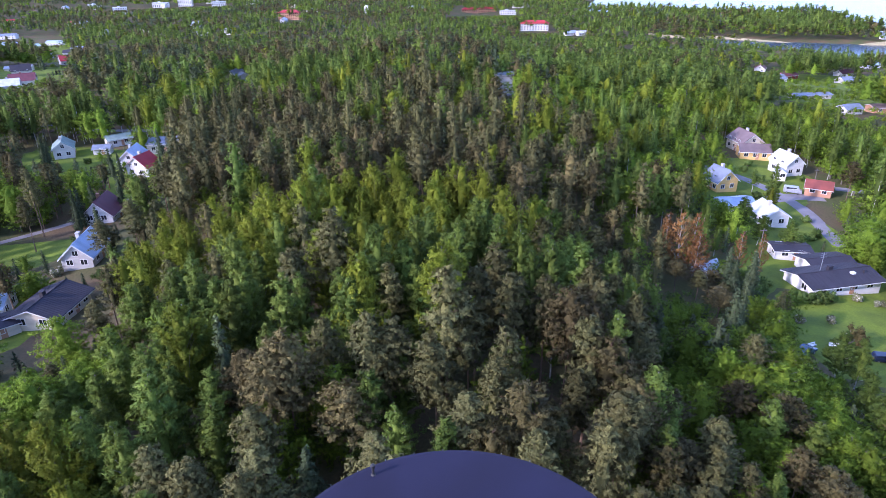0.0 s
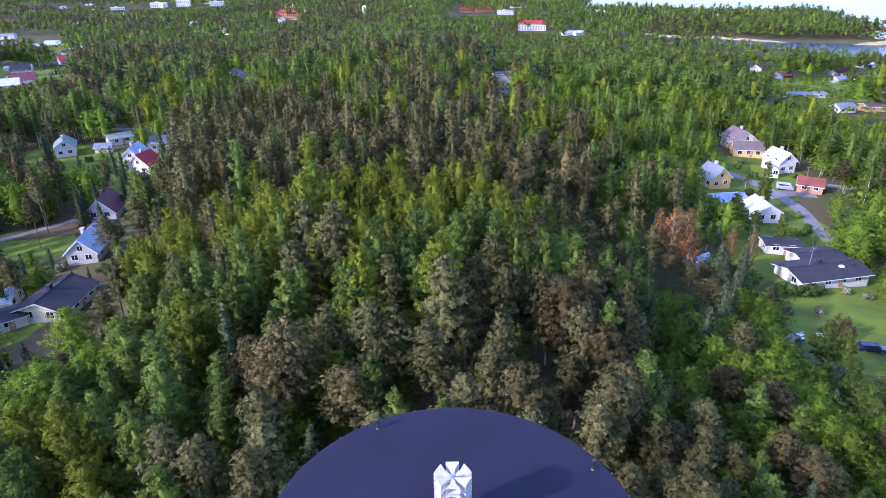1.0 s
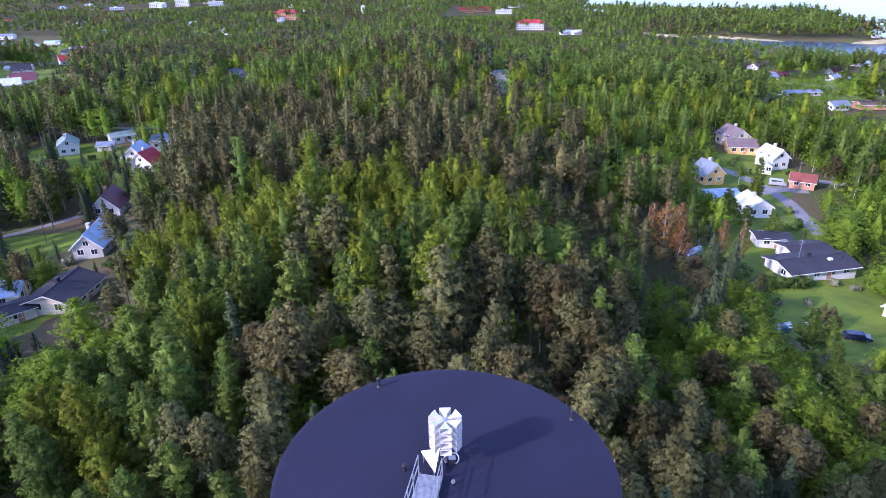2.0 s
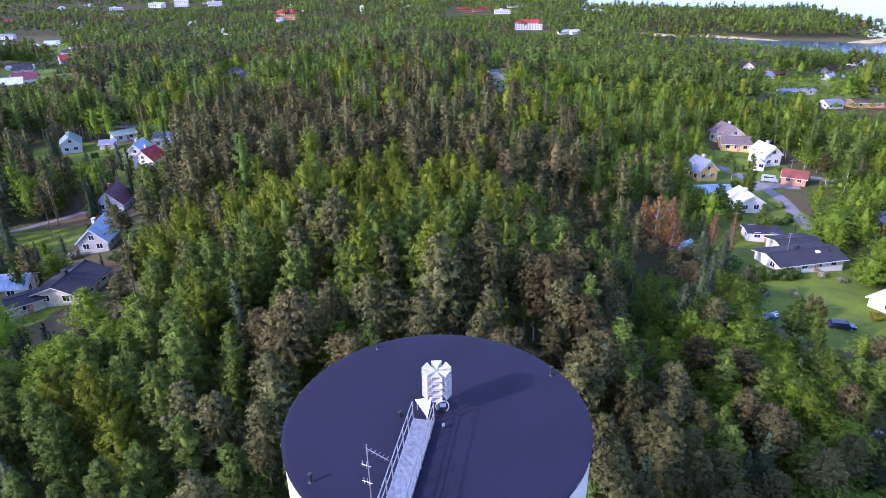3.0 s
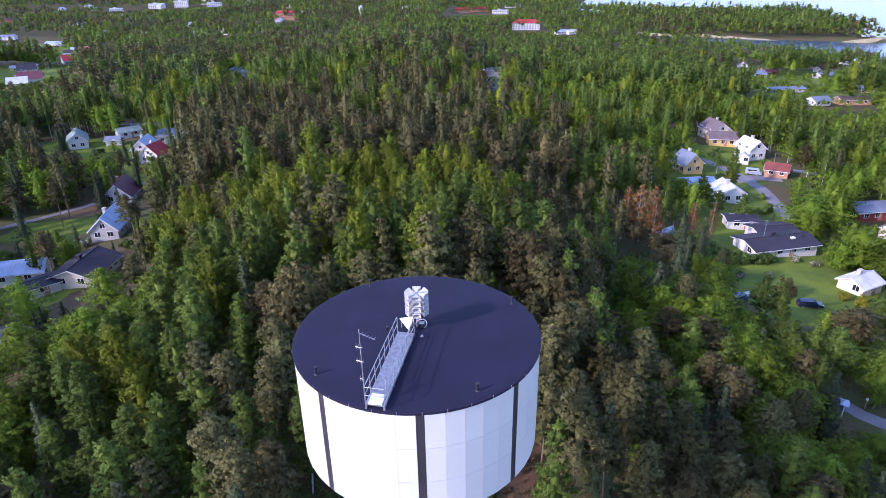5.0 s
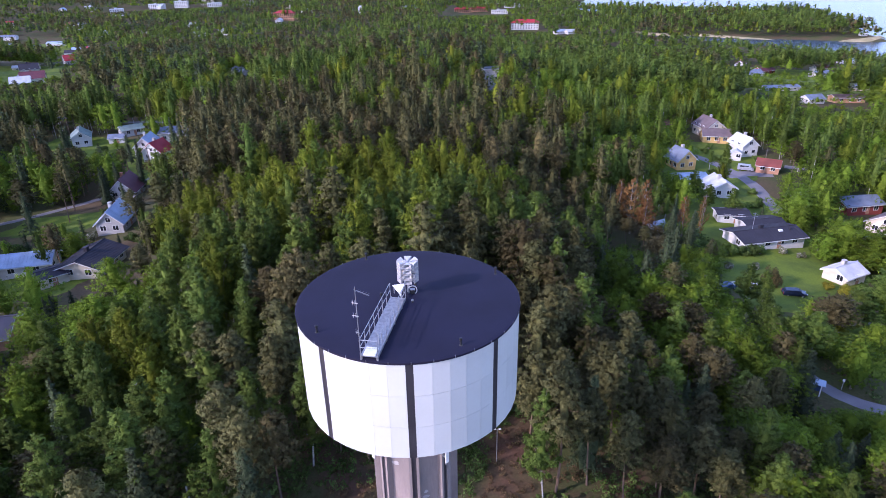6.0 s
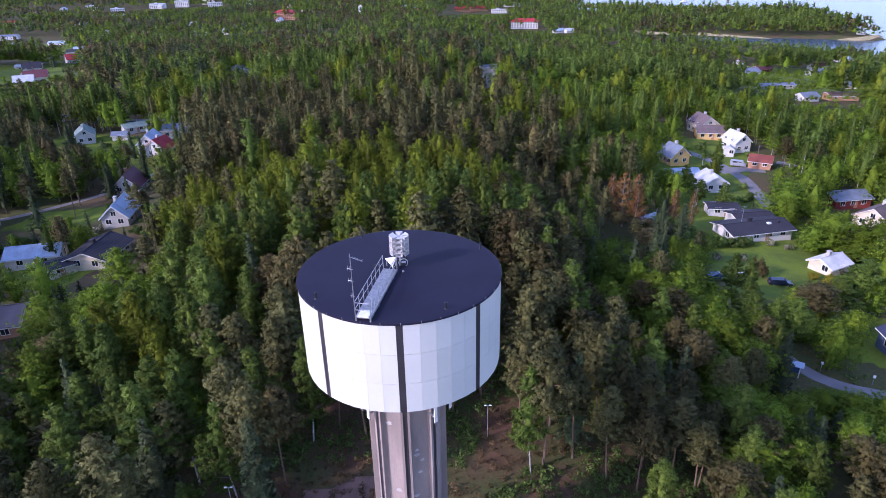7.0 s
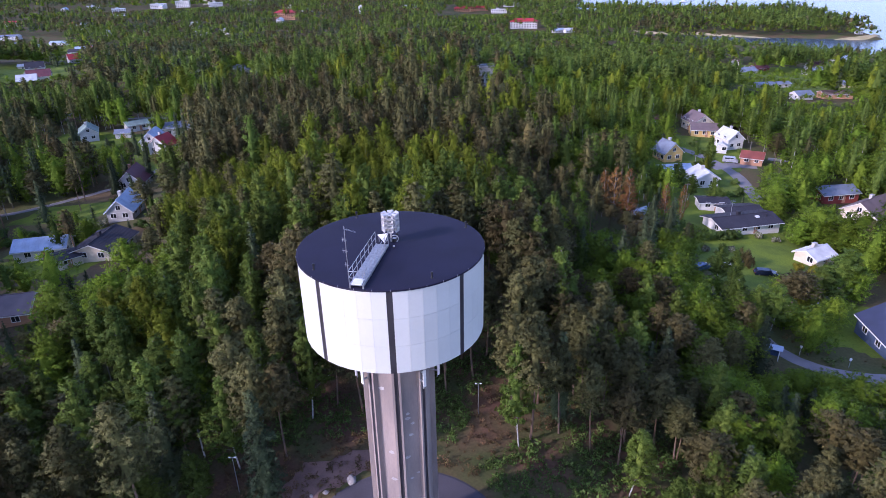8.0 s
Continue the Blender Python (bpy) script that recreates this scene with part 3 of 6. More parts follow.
def plant(kind, x, y, height=None, wide=1.0):
    """One tree of its own, with trunk and crown, rooted in the ground."""
    trunk, crown = NEAR[kind][int(tree_rng.integers(len(NEAR[kind])))]
    s = (height or KINDS[kind][0] * tree_rng.uniform(0.82, 1.1)) / KINDS[kind][0]
    names = {"brownpine": "pine_tree", "orange": "aspen_tree"}
    root = new(names.get(kind, kind + "_tree"))
    root.empty_display_size = 0.3
    w = s ** 0.6 * wide * tree_rng.uniform(0.88, 1.18)
    root.matrix_world = pose(x, y, gz(x, y) - 0.15, 0, 0, tree_rng.uniform(0, 360)) @ Matrix.Diagonal((w, w, s, 1))
    tagged(root, KINDS[kind][7], KINDS[kind][8], "trees of the wood")
    for name, me in (("trunk", trunk), ("crown", crown)):
        new(name, me).parent = root
    near_count[kind] += 1
    return root


HOUSE_SPOTS = [(79, 102, 10), (78, 114, 6), (82, 138, 7), (79, 147, 5), (84, 167, 7), (111, 184, 8), (110, 213, 8), (110, 204, 7), (112, 163, 6), (86, 80, 5), (78, 39, 8), (118, 126, 7), (119, 110, 8), (53.5, 100.5, 4), (72, 207, 7), (-69, 83, 10), (-76, 79, 6), (-92, 90, 7), (-78, 112, 7), (-89, 144, 8), (-99, 193, 7), (-106, 199, 7), (-104, 219, 7), (-143, 219, 8), (-128, 234, 6), (-76, 56, 7), (-93, 62, 5)]
CLEAR = [LAWN_EAST, LAWN_WEST, LAWN_ROAD]
YARDS = [YARD_EAST, YARD_WEST, YARD_NORTHWEST]


def open_ground(x, y):
    """Where no tree of the wood stands."""
    o = inside(x, y, TOWER_YARD) | (np.hypot(x, y) < 12)
    for poly in CLEAR:
        o |= inside(x, y, poly)
    for poly in YARDS:
        o |= inside(x, y, poly) & ((x * 7.31 + y * 3.77) % 1.0 > 0.38)
    for hx, hy, half in HOUSE_SPOTS:
        o |= np.hypot(x - hx, y - hy) < half
    for _, pts, w, _ in ROADS:
        o |= line_distance(x, y, pts) < w * 0.5 + 1.5
    return o | (wet(x, y) > -4)


def near_oval(x, y, cx, cy, rx, ry):
    return np.exp(-((x - cx) / rx) ** 2 - ((y - cy) / ry) ** 2)


WOOD = ["pine", "brownpine", "spruce", "birch", "aspen", "maple"]


def mix_at(x, y):
    """Weights of the kinds in WOOD at a place."""
    far = float(smooth(215, 285, y + 0.3 * max(0.0, abs(x) - 30)))
    w = np.array([1.0, 0.26, 0.10, 0.20, 0.02, 0.04])
    # far kinds: pale birch and bluish spruce also stand in for haze
    w = w * (1 - far) + np.array([0.45, 0.14, 0.45, 1.30, 0.04, 0.30]) * far
    yellow = near_oval(x, y, -28, 86, 22, 14) + near_oval(x, y, -10, 92, 14, 16)
    green = near_oval(x, y, 6, 72, 13, 12) + near_oval(x, y, -38, 60, 12, 20) + near_oval(x, y, 18, 68, 6, 6) + 0.7 * near_oval(x, y, -45, 30, 18, 26)
    leafy = near_oval(x, y, -50, 46, 10, 16) + near_oval(x, y, 42, 52, 9, 12) + near_oval(x, y, 42, 22, 10, 14) + 1.6 * near_oval(x, y, 112, 150, 45, 80) + 0.5 * near_oval(x, y, -110, 110, 40, 60)
    # sunny: broadleaved stands; their sunlit look is put into paler kinds
    sunny = 2.2 * near_oval(x, y, 60, 195, 50, 34) + 2.6 * near_oval(x, y, 150, 220, 110, 100) + near_oval(x, y, -100, 270, 50, 40)
    w = w + np.array([0, 0, 0, 1.0, 30.0, 0.0]) * yellow + np.array([0, 0, 0.2, 7.0, 0.3, 0.6]) * green
    w = w + np.array([0, 0, 0.3, 1.0, 0.0, 5.0]) * leafy + np.array([0, 0, 0, 2.6, 1.2, 5.5]) * sunny
    w = w + np.array([0, 0, 3.0, 1.0, 0, 1.0]) * near_oval(x, y, -105, 145, 30, 40)
    w = w + np.array([5.0, 2.2, 0.2, 0, 0, 0]) * (near_oval(x, y, 22, 135, 44, 42) + near_oval(x, y, -32, 158, 42, 40) + 0.8 * near_oval(x, y, -5, 190, 60, 22))
    k = 0.035 if y < 260 else 0.014
    n = [noise.noise(Vector((x * k, y * k, q))) for q in (11.3, 23.7, 37.1, 51.9)]
    w[:3] *= 1 - 0.82 * float(smooth(38, 62, x)) * float(smooth(105, 135, y))
    lively = 1.0 if y < 260 else 1.9
    w = w * np.exp(lively * np.array([-1.8 * n[0], -1.8 * n[0] + 2.5 * n[3], 3.0 * n[1], 2.0 * n[0], 1.5 * n[0] + 2.5 * n[2], 3.0 * n[2]]))
    return w / w.sum()


def stand(x, y):
    """Stands of the wood differ in height."""
    return 0.98 + 0.26 * noise.noise(Vector((x * 0.028, y * 0.028, 71.0))) + 0.14 * noise.noise(Vector((x * 0.11, y * 0.11, 5.0)))


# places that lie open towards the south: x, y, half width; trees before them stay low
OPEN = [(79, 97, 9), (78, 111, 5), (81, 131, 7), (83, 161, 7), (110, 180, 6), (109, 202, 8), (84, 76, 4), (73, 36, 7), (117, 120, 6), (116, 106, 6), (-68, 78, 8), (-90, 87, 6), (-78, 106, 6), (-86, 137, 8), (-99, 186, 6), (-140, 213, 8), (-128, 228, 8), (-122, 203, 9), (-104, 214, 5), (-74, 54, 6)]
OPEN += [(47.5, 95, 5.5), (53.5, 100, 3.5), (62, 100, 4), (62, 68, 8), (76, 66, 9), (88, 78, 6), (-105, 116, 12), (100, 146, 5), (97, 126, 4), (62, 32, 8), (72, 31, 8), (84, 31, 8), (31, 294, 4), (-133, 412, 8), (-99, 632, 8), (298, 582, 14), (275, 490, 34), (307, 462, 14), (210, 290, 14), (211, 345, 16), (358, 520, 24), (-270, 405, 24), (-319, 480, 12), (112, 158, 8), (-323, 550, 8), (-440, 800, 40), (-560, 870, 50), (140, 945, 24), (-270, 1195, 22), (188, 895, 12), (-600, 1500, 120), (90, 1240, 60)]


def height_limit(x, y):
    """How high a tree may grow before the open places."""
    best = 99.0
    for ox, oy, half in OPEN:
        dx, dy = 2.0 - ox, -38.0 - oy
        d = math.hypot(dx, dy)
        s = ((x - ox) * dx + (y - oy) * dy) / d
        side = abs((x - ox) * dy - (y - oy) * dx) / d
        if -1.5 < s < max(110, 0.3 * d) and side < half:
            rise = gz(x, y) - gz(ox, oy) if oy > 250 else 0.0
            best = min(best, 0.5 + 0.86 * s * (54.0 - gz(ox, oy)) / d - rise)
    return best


PLACED = []          # trees set one by one: kind, x, y, height


def set_tree(kind, x, y, height):
    PLACED.append((x, y))
    plant(kind, x, y, height)


for px, py, ph in [(-49.6, 88.7, 15.0), (-46.3, 92.3, 15.0), (-36.9, 82.8, 19.1), (-31.3, 80.5, 17.8), (-30.9, 90.4, 19.1), (-26.7, 85.2, 19.1), (-19.1, 73.9, 17.8), (-15.8, 74.6, 17.8), (-17.2, 99.3, 19.1), (-12.9, 99.5, 20.3), (-7.7, 69.7, 19.1), (-5.6, 86.3, 17.8), (0.1, 84.3, 17.8), (-52.5, 118.1, 13.0), (-27.4, 73.6, 16.5), (-14.4, 92.4, 17.8), (-45.7, 84.7, 14.0), (-31.0, 73.4, 17.8)]:
    set_tree("aspen", px, py, ph)
for px, py, ph in [(4.5, 78.9, 20.3), (7.4, 70.7, 19.1), (10.7, 70.8, 19.1), (11.6, 64.9, 17.8), (15.3, 64.2, 19.1), (14.7, 59.2, 15.2), (-0.9, 62.0, 17.8), (-3.6, 62.1, 16.5), (-30.6, 70.7, 15.2), (-26.5, 106.6, 19.1), (-18.8, 60.6, 16.5), (-15.0, 62.3, 16.5), (-37.4, 57.5, 15.0), (-34.0, 63.7, 15.0), (-26.6, 56.2, 17.8), (-40.0, 44.9, 13.0), (-35.7, 39.4, 13.0), (-5.1, 45.4, 14.0), (-4.8, 35.9, 14.0), (54.4, 51.1, 8.8), (82.7, 252.8, 15.0), (72.2, 290.8, 16.0), (43.7, 189.4, 14.0), (92.0, 151.3, 13.0), (64.4, 142.3, 13.0), (124.3, 192.0, 14.0), (96.8, 220.4, 12.0), (72.0, 196.0, 13.0), (12.8, 14.3, 15.2), (24.1, 6.7, 9.6)]:
    set_tree("birch", px, py, ph)
for px, py, ph in [(30.7, 3.9, 9.6), (26.3, 0.9, 8.8), (-20.5, 12.5, 14.0), (-13.3, 20.9, 15.2), (-28.3, 5.3, 10.0), (-22.8, 6.4, 9.0), (-44.9, 18.3, 12.0), (-37.7, 36.9, 14.0), (-48.2, 32.8, 13.0), (-39.7, 21.4, 12.0), (59.7, 60.8, 8.8), (55.5, 44.8, 8.8)]:
    set_tree("birch", px, py, ph)
for px, py, ph in [(-12.3, 43.3, 14.0), (-18.9, 39.2, 12.7), (49.2, 63.0, 6.4), (30.8, 53.6, 6.4), (42.0, 69.5, 5.6), (-48.7, 45.9, 12.0), (-55.3, 63.9, 11.0), (-42.3, 55.1, 10.0), (-39.0, 37.2, 11.0), (47.2, 41.0, 7.2), (30.3, 42.4, 6.4), (105.5, 249.2, 13.0), (38.7, 215.8, 15.2), (47.3, 65.7, 5.6), (-146.8, 355.9, 14.0), (75.8, 252.6, 12.0), (105.9, 139.7, 7.2), (98.0, 120.2, 7.2), (134.6, 232.8, 14.0), (134.1, 196.7, 12.0), (133.2, 175.7, 12.0), (129.5, 255.7, 13.0), (-50.6, 46.5, 11.0), (42.4, 22.1, 6.4), (48.9, 25.1, 4.0), (52.8, 26.5, 4.0), (55.7, 26.1, 4.0), (57.7, 24.1, 4.0), (-46.5, 15.9, 9.0), (82.0, 58.8, 8.0)]:
    set_tree("maple", px, py, ph)
for px, py, ph in [(88.7, 90.8, 7.2), (92.0, 106.6, 8.0), (-78.9, 93.6, 7.0), (-86.1, 94.0, 6.0)]:
    set_tree("maple", px, py, ph)
for px, py, ph in [(18.0, 51.2, 12.0), (34.6, 46.9, 9.6), (39.3, 42.8, 9.6), (36.0, 34.5, 9.6), (25.2, 43.2, 10.4), (24.0, 34.7, 10.4), (-16.7, 41.0, 19.1), (25.0, 58.3, 11.2), (19.8, 210.9, 19.1), (103.4, 295.2, 15.0), (-17.8, 39.8, 17.8), (38.3, 33.1, 8.8), (114.4, 153.8, 13.0), (24.1, 11.3, 11.2), (30.6, 5.4, 10.4), (48.4, 11.8, 8.8), (64.9, 50.4, 8.0), (36.8, 30.6, 9.6)]:
    set_tree("brownpine", px, py, ph)
for px, py, ph in [(8.1, 54.5, 19.1), (6.2, 41.9, 19.1), (16.6, 36.8, 10.4), (8.1, 28.3, 16.5), (2.0, 33.0, 17.8), (-9.1, 45.5, 19.1), (-1.7, 40.9, 19.1), (23.5, 94.4, 12.0), (27.8, 90.1, 12.0), (30.9, 82.5, 11.2), (-14.3, 46.5, 17.8), (4.4, 37.7, 17.8), (-6.2, 46.5, 17.8), (-103.9, 138.7, 15.0), (20.3, 27.3, 11.2), (26.4, 33.8, 11.2), (14.4, 15.6, 17.8), (-19.8, 14.4, 17.8), (-16.1, 9.7, 17.8), (31.9, 19.5, 11.2), (39.4, 23.7, 10.4), (44.9, 6.5, 8.0), (44.4, 2.5, 7.2), (-97.0, 123.1, 14.0)]:
    set_tree("pine", px, py, ph)
for px, py, ph in [(31.2, 65.0, 9.6), (37.1, 56.1, 10.4), (-98.9, 173.4, 11.0), (-83.7, 170.5, 12.0), (-138.1, 202.4, 12.0), (-93.6, 139.0, 11.0), (21.6, 72.0, 9.6), (-13.3, 31.6, 12.7), (35.7, 5.4, 8.8), (-15.9, 7.5, 15.2), (-43.3, 24.3, 12.0), (-100.5, 112.6, 13.0), (-91.5, 133.7, 12.0), (-91.8, 142.8, 11.0), (-87.0, 148.0, 11.0), (-84.0, 129.1, 8.0), (-79.2, 169.2, 12.0), (-138.5, 200.5, 13.0)]:
    set_tree("spruce", px, py, ph)
for px, py, ph, kind, wide in ((47.3, 100.0, 14.0, "orange", 1.5), (44.6, 101.5, 13.0, "orange", 1.4), (51.6, 103.5, 13.0, "orange", 1.4), (49.0, 97.0, 11.5, "orange", 1.3), (60.5, 101.7, 10.5, "orange", 0.9), (64.4, 101.7, 10.5, "orange", 0.9),
                              (65.6, 51.3, 8.5, "brownpine", 1.5), (68.8, 53.0, 7.5, "aspen", 1.6), (78.7, 59.2, 11.0, "birch", 2.2), (74.4, 57.0, 8.0, "birch", 1.9), (53.0, 46.5, 9.0, "birch", 1.6), (58.5, 44.0, 9.5, "birch", 1.4), (71.0, 47.5, 6.0, "maple", 1.2), (62.0, 46.0, 5.0, "maple", 1.2), (56.8, 61.2, 9.5, "birch", 1.2),
                              (92.9, 92.0, 9.5, "maple", 1.6), (97.0, 86.0, 9.0, "maple", 1.4), (93.1, 112.6, 9.5, "maple", 1.6), (97.2, 118.0, 10.0, "maple", 1.5), (99.2, 83.8, 11.0, "maple", 1.6), (92.2, 99.0, 5.5, "birch", 1.5), (90.6, 96.0, 5.0, "birch", 1.4), (79.1, 118.5, 8.0, "birch", 1.3), (73.8, 121.0, 8.0, "birch", 1.4), (72.0, 128.0, 10.0, "birch", 1.4), (75.5, 130.0, 7.0, "birch", 1.4),
                              (51.4, 68.3, 7.0, "maple", 1.2), (45.7, 61.7, 7.0, "maple", 1.2), (48.7, 58.3, 7.0, "maple", 1.2), (50.2, 54.6, 6.0, "maple", 1.1), (36.5, 57.7, 12.0, "spruce", 1.1), (47.5, 72.9, 12.0, "spruce", 1.1), (44.6, 70.3, 11.0, "spruce", 1.0), (51.5, 85.4, 10.5, "spruce", 1.2), (55.0, 95.0, 9.5, "spruce", 1.2), (57.8, 90.5, 9.5, "spruce", 1.2), (60.2, 95.6, 9.0, "spruce", 1.2),
                              (-70.4, 122.5, 17.0, "birch", 1.1), (-67.5, 119.0, 16.0, "birch", 1.1), (-69.0, 104.5, 12.0, "pine", 1.2), (-66.0, 110.0, 14.0, "pine", 1.1), (-107.0, 122.0, 14.0, "pine", 1.5), (-96.0, 205.0, 13.0, "spruce", 1.0), (-93.0, 190.0, 14.0, "spruce", 1.1), (-106.0, 182.0, 11.0, "spruce", 1.0), (-111.0, 160.0, 11.0, "spruce", 1.1), (-107.0, 165.0, 12.0, "spruce", 1.2), (-121.0, 168.0, 12.0, "spruce", 1.3), (-126.0, 152.0, 13.0, "spruce", 1.3), (-124.0, 138.0, 12.0, "spruce", 1.3), (-119.0, 110.0, 12.0, "spruce", 1.3), (-114.0, 105.0, 11.0, "spruce", 1.2),
                              (44.0, 92.0, 6.5, "brownpine", 1.2), (50.2, 91.0, 6.0, "brownpine", 1.2), (46.5, 88.0, 6.5, "pine", 1.3), (53.5, 90.5, 5.0, "spruce", 1.4), (41.0, 95.0, 8.0, "pine", 1.3), (56.5, 99.0, 5.0, "maple", 1.2), (49.5, 84.5, 6.0, "pine", 1.3), (52.5, 80.5, 5.5, "maple", 1.3), (47.0, 80.0, 7.0, "brownpine", 1.3), (66.0, 44.5, 5.0, "birch", 1.2), (60.5, 24.5, 4.6, "maple", 1.1), (56.5, 24.5, 5.0, "maple", 1.1), (52.5, 25.0, 5.2, "maple", 1.1), (65.0, 24.0, 4.4, "maple", 1.1)):
    PLACED.append((px, py))
    plant(kind, px, py, ph, wide)


def scatter(x0, x1, y0, y1, step, rng):
    xs, ys = np.meshgrid(np.arange(x0, x1, step), np.arange(y0, y1, step))
    xs = xs + (np.arange(len(ys))[:, None] % 2) * step * 0.5
    x = (xs + rng.uniform(-0.42, 0.42, xs.shape) * step).ravel()
    y = (ys + rng.uniform(-0.42, 0.42, ys.shape) * step).ravel()
    return x, y


def low(x, y):
    """Trees stand lower towards the bay."""
    return 1.0 - 0.58 * float(smooth(-190, -15, wet(x, y))) * float(x > 150 and y < 800)


stuff = {k: [] for k in WOOD}
x, y = scatter(-190, 190, -34, 262, 4.9, tree_rng)
ok = ~open_ground(x, y) & (np.abs(x) < 0.76 * (y + 46) + 24) & (y > 24 - 0.9 * np.abs(x))
for px, py in PLACED:
    ok &= np.hypot(x - px, y - py) > 3.4
x2, y2 = scatter(16, 64, -10, 100, 5.2, tree_rng)
ok2 = ~open_ground(x2, y2) & (x2 < 0.86 * (y2 + 46) + 26)
for px, py in PLACED:
    ok2 &= np.hypot(x2 - px, y2 - py) > 3.0
x, y, ok = np.concatenate([x, x2]), np.concatenate([y, y2]), np.concatenate([ok, ok2])
for px, py in zip(x[ok], y[ok]):
    kind = WOOD[int(tree_rng.choice(len(WOOD), p=mix_at(px, py)))]
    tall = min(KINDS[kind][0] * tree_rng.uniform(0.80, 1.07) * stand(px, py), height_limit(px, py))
    if py < 115 and abs(px) < 66:
        tall *= 1.0 - 0.38 * float(smooth(12, 32, px)) - 0.26 * float(smooth(25, 45, -px))
    if px > 45 and py > 105:
        tall *= 0.82
    if tall < 3.0:
        continue
    if tall < 7.0:
        kind = "spruce" if tree_rng.uniform() < (0.7 if px < 0 else 0.3) else "maple"
    if (py > 70 or abs(px) > 58) and tree_rng.uniform() < 0.10:
        continue
    if py < 70 and abs(px) < 58 and near_count[kind] < 295:
        plant(kind, px, py, tall)
    else:
        stuff[kind].append((px, py, tall / KINDS[kind][0], tree_rng.uniform(0, 6.28), 0 if py < 150 else 3))
x, y = scatter(-420, 380, 232, 560, 6.4, tree_rng)
ok = ~open_ground(x, y) & (np.abs(x) < 0.74 * (y + 46) + 26) & ~((y < 262) & (np.abs(x) < 190))
glade = np.array([noise.noise(Vector((a * 0.012, b * 0.012, 7))) for a, b in zip(x, y)])
ok &= (glade < 0.36) | (x > -0.45 * y)
for px, py in zip(x[ok], y[ok]):
    kind = WOOD[int(tree_rng.choice(len(WOOD), p=mix_at(px, py)))]
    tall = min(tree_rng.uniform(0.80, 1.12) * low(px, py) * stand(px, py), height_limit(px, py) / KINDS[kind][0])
    if tall <= 0.2 and tree_rng.uniform() < 0.5:
        kind, tall = "maple", tree_rng.uniform(0.18, 0.36)
    if tall > 0.17:
        stuff[kind].append((px, py, tall, tree_rng.uniform(0, 6.28), 1))
x, y = scatter(-1600, 1000, 556, 1950, 10.5, tree_rng)
ok = (wet(x, y) < -6) & (np.abs(x) < 0.73 * (y + 46) + 26)
glade = np.array([noise.noise(Vector((a * 0.006, b * 0.006, 7))) for a, b in zip(x, y)])
ok &= (glade < 0.30) | (x > -0.40 * y)
ok &= tree_rng.uniform(size=len(x)) < np.interp(y, [560, 900, 1400, 1900], [1.0, 0.95, 0.8, 0.7])
for px, py in zip(x[ok], y[ok]):
    kind = WOOD[int(tree_rng.choice(len(WOOD), p=mix_at(px, py)))]
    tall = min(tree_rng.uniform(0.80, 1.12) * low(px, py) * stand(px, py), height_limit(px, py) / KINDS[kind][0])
    if tall > 0.2:
        stuff[kind].append((px, py, tall, tree_rng.uniform(0, 6.28), 2))

x, y = scatter(300, 680, 780, 1180, 7.0, tree_rng)
ok = wet(x, y) < -5
for px, py in zip(x[ok], y[ok]):
    kind = WOOD[int(tree_rng.choice(len(WOOD), p=[0.25, 0.2, 0.15, 0.25, 0.1, 0.05]))]
    stuff[kind].append((px, py, tree_rng.uniform(0.46, 0.76) * stand(px, py), tree_rng.uniform(0, 6.28), 2))

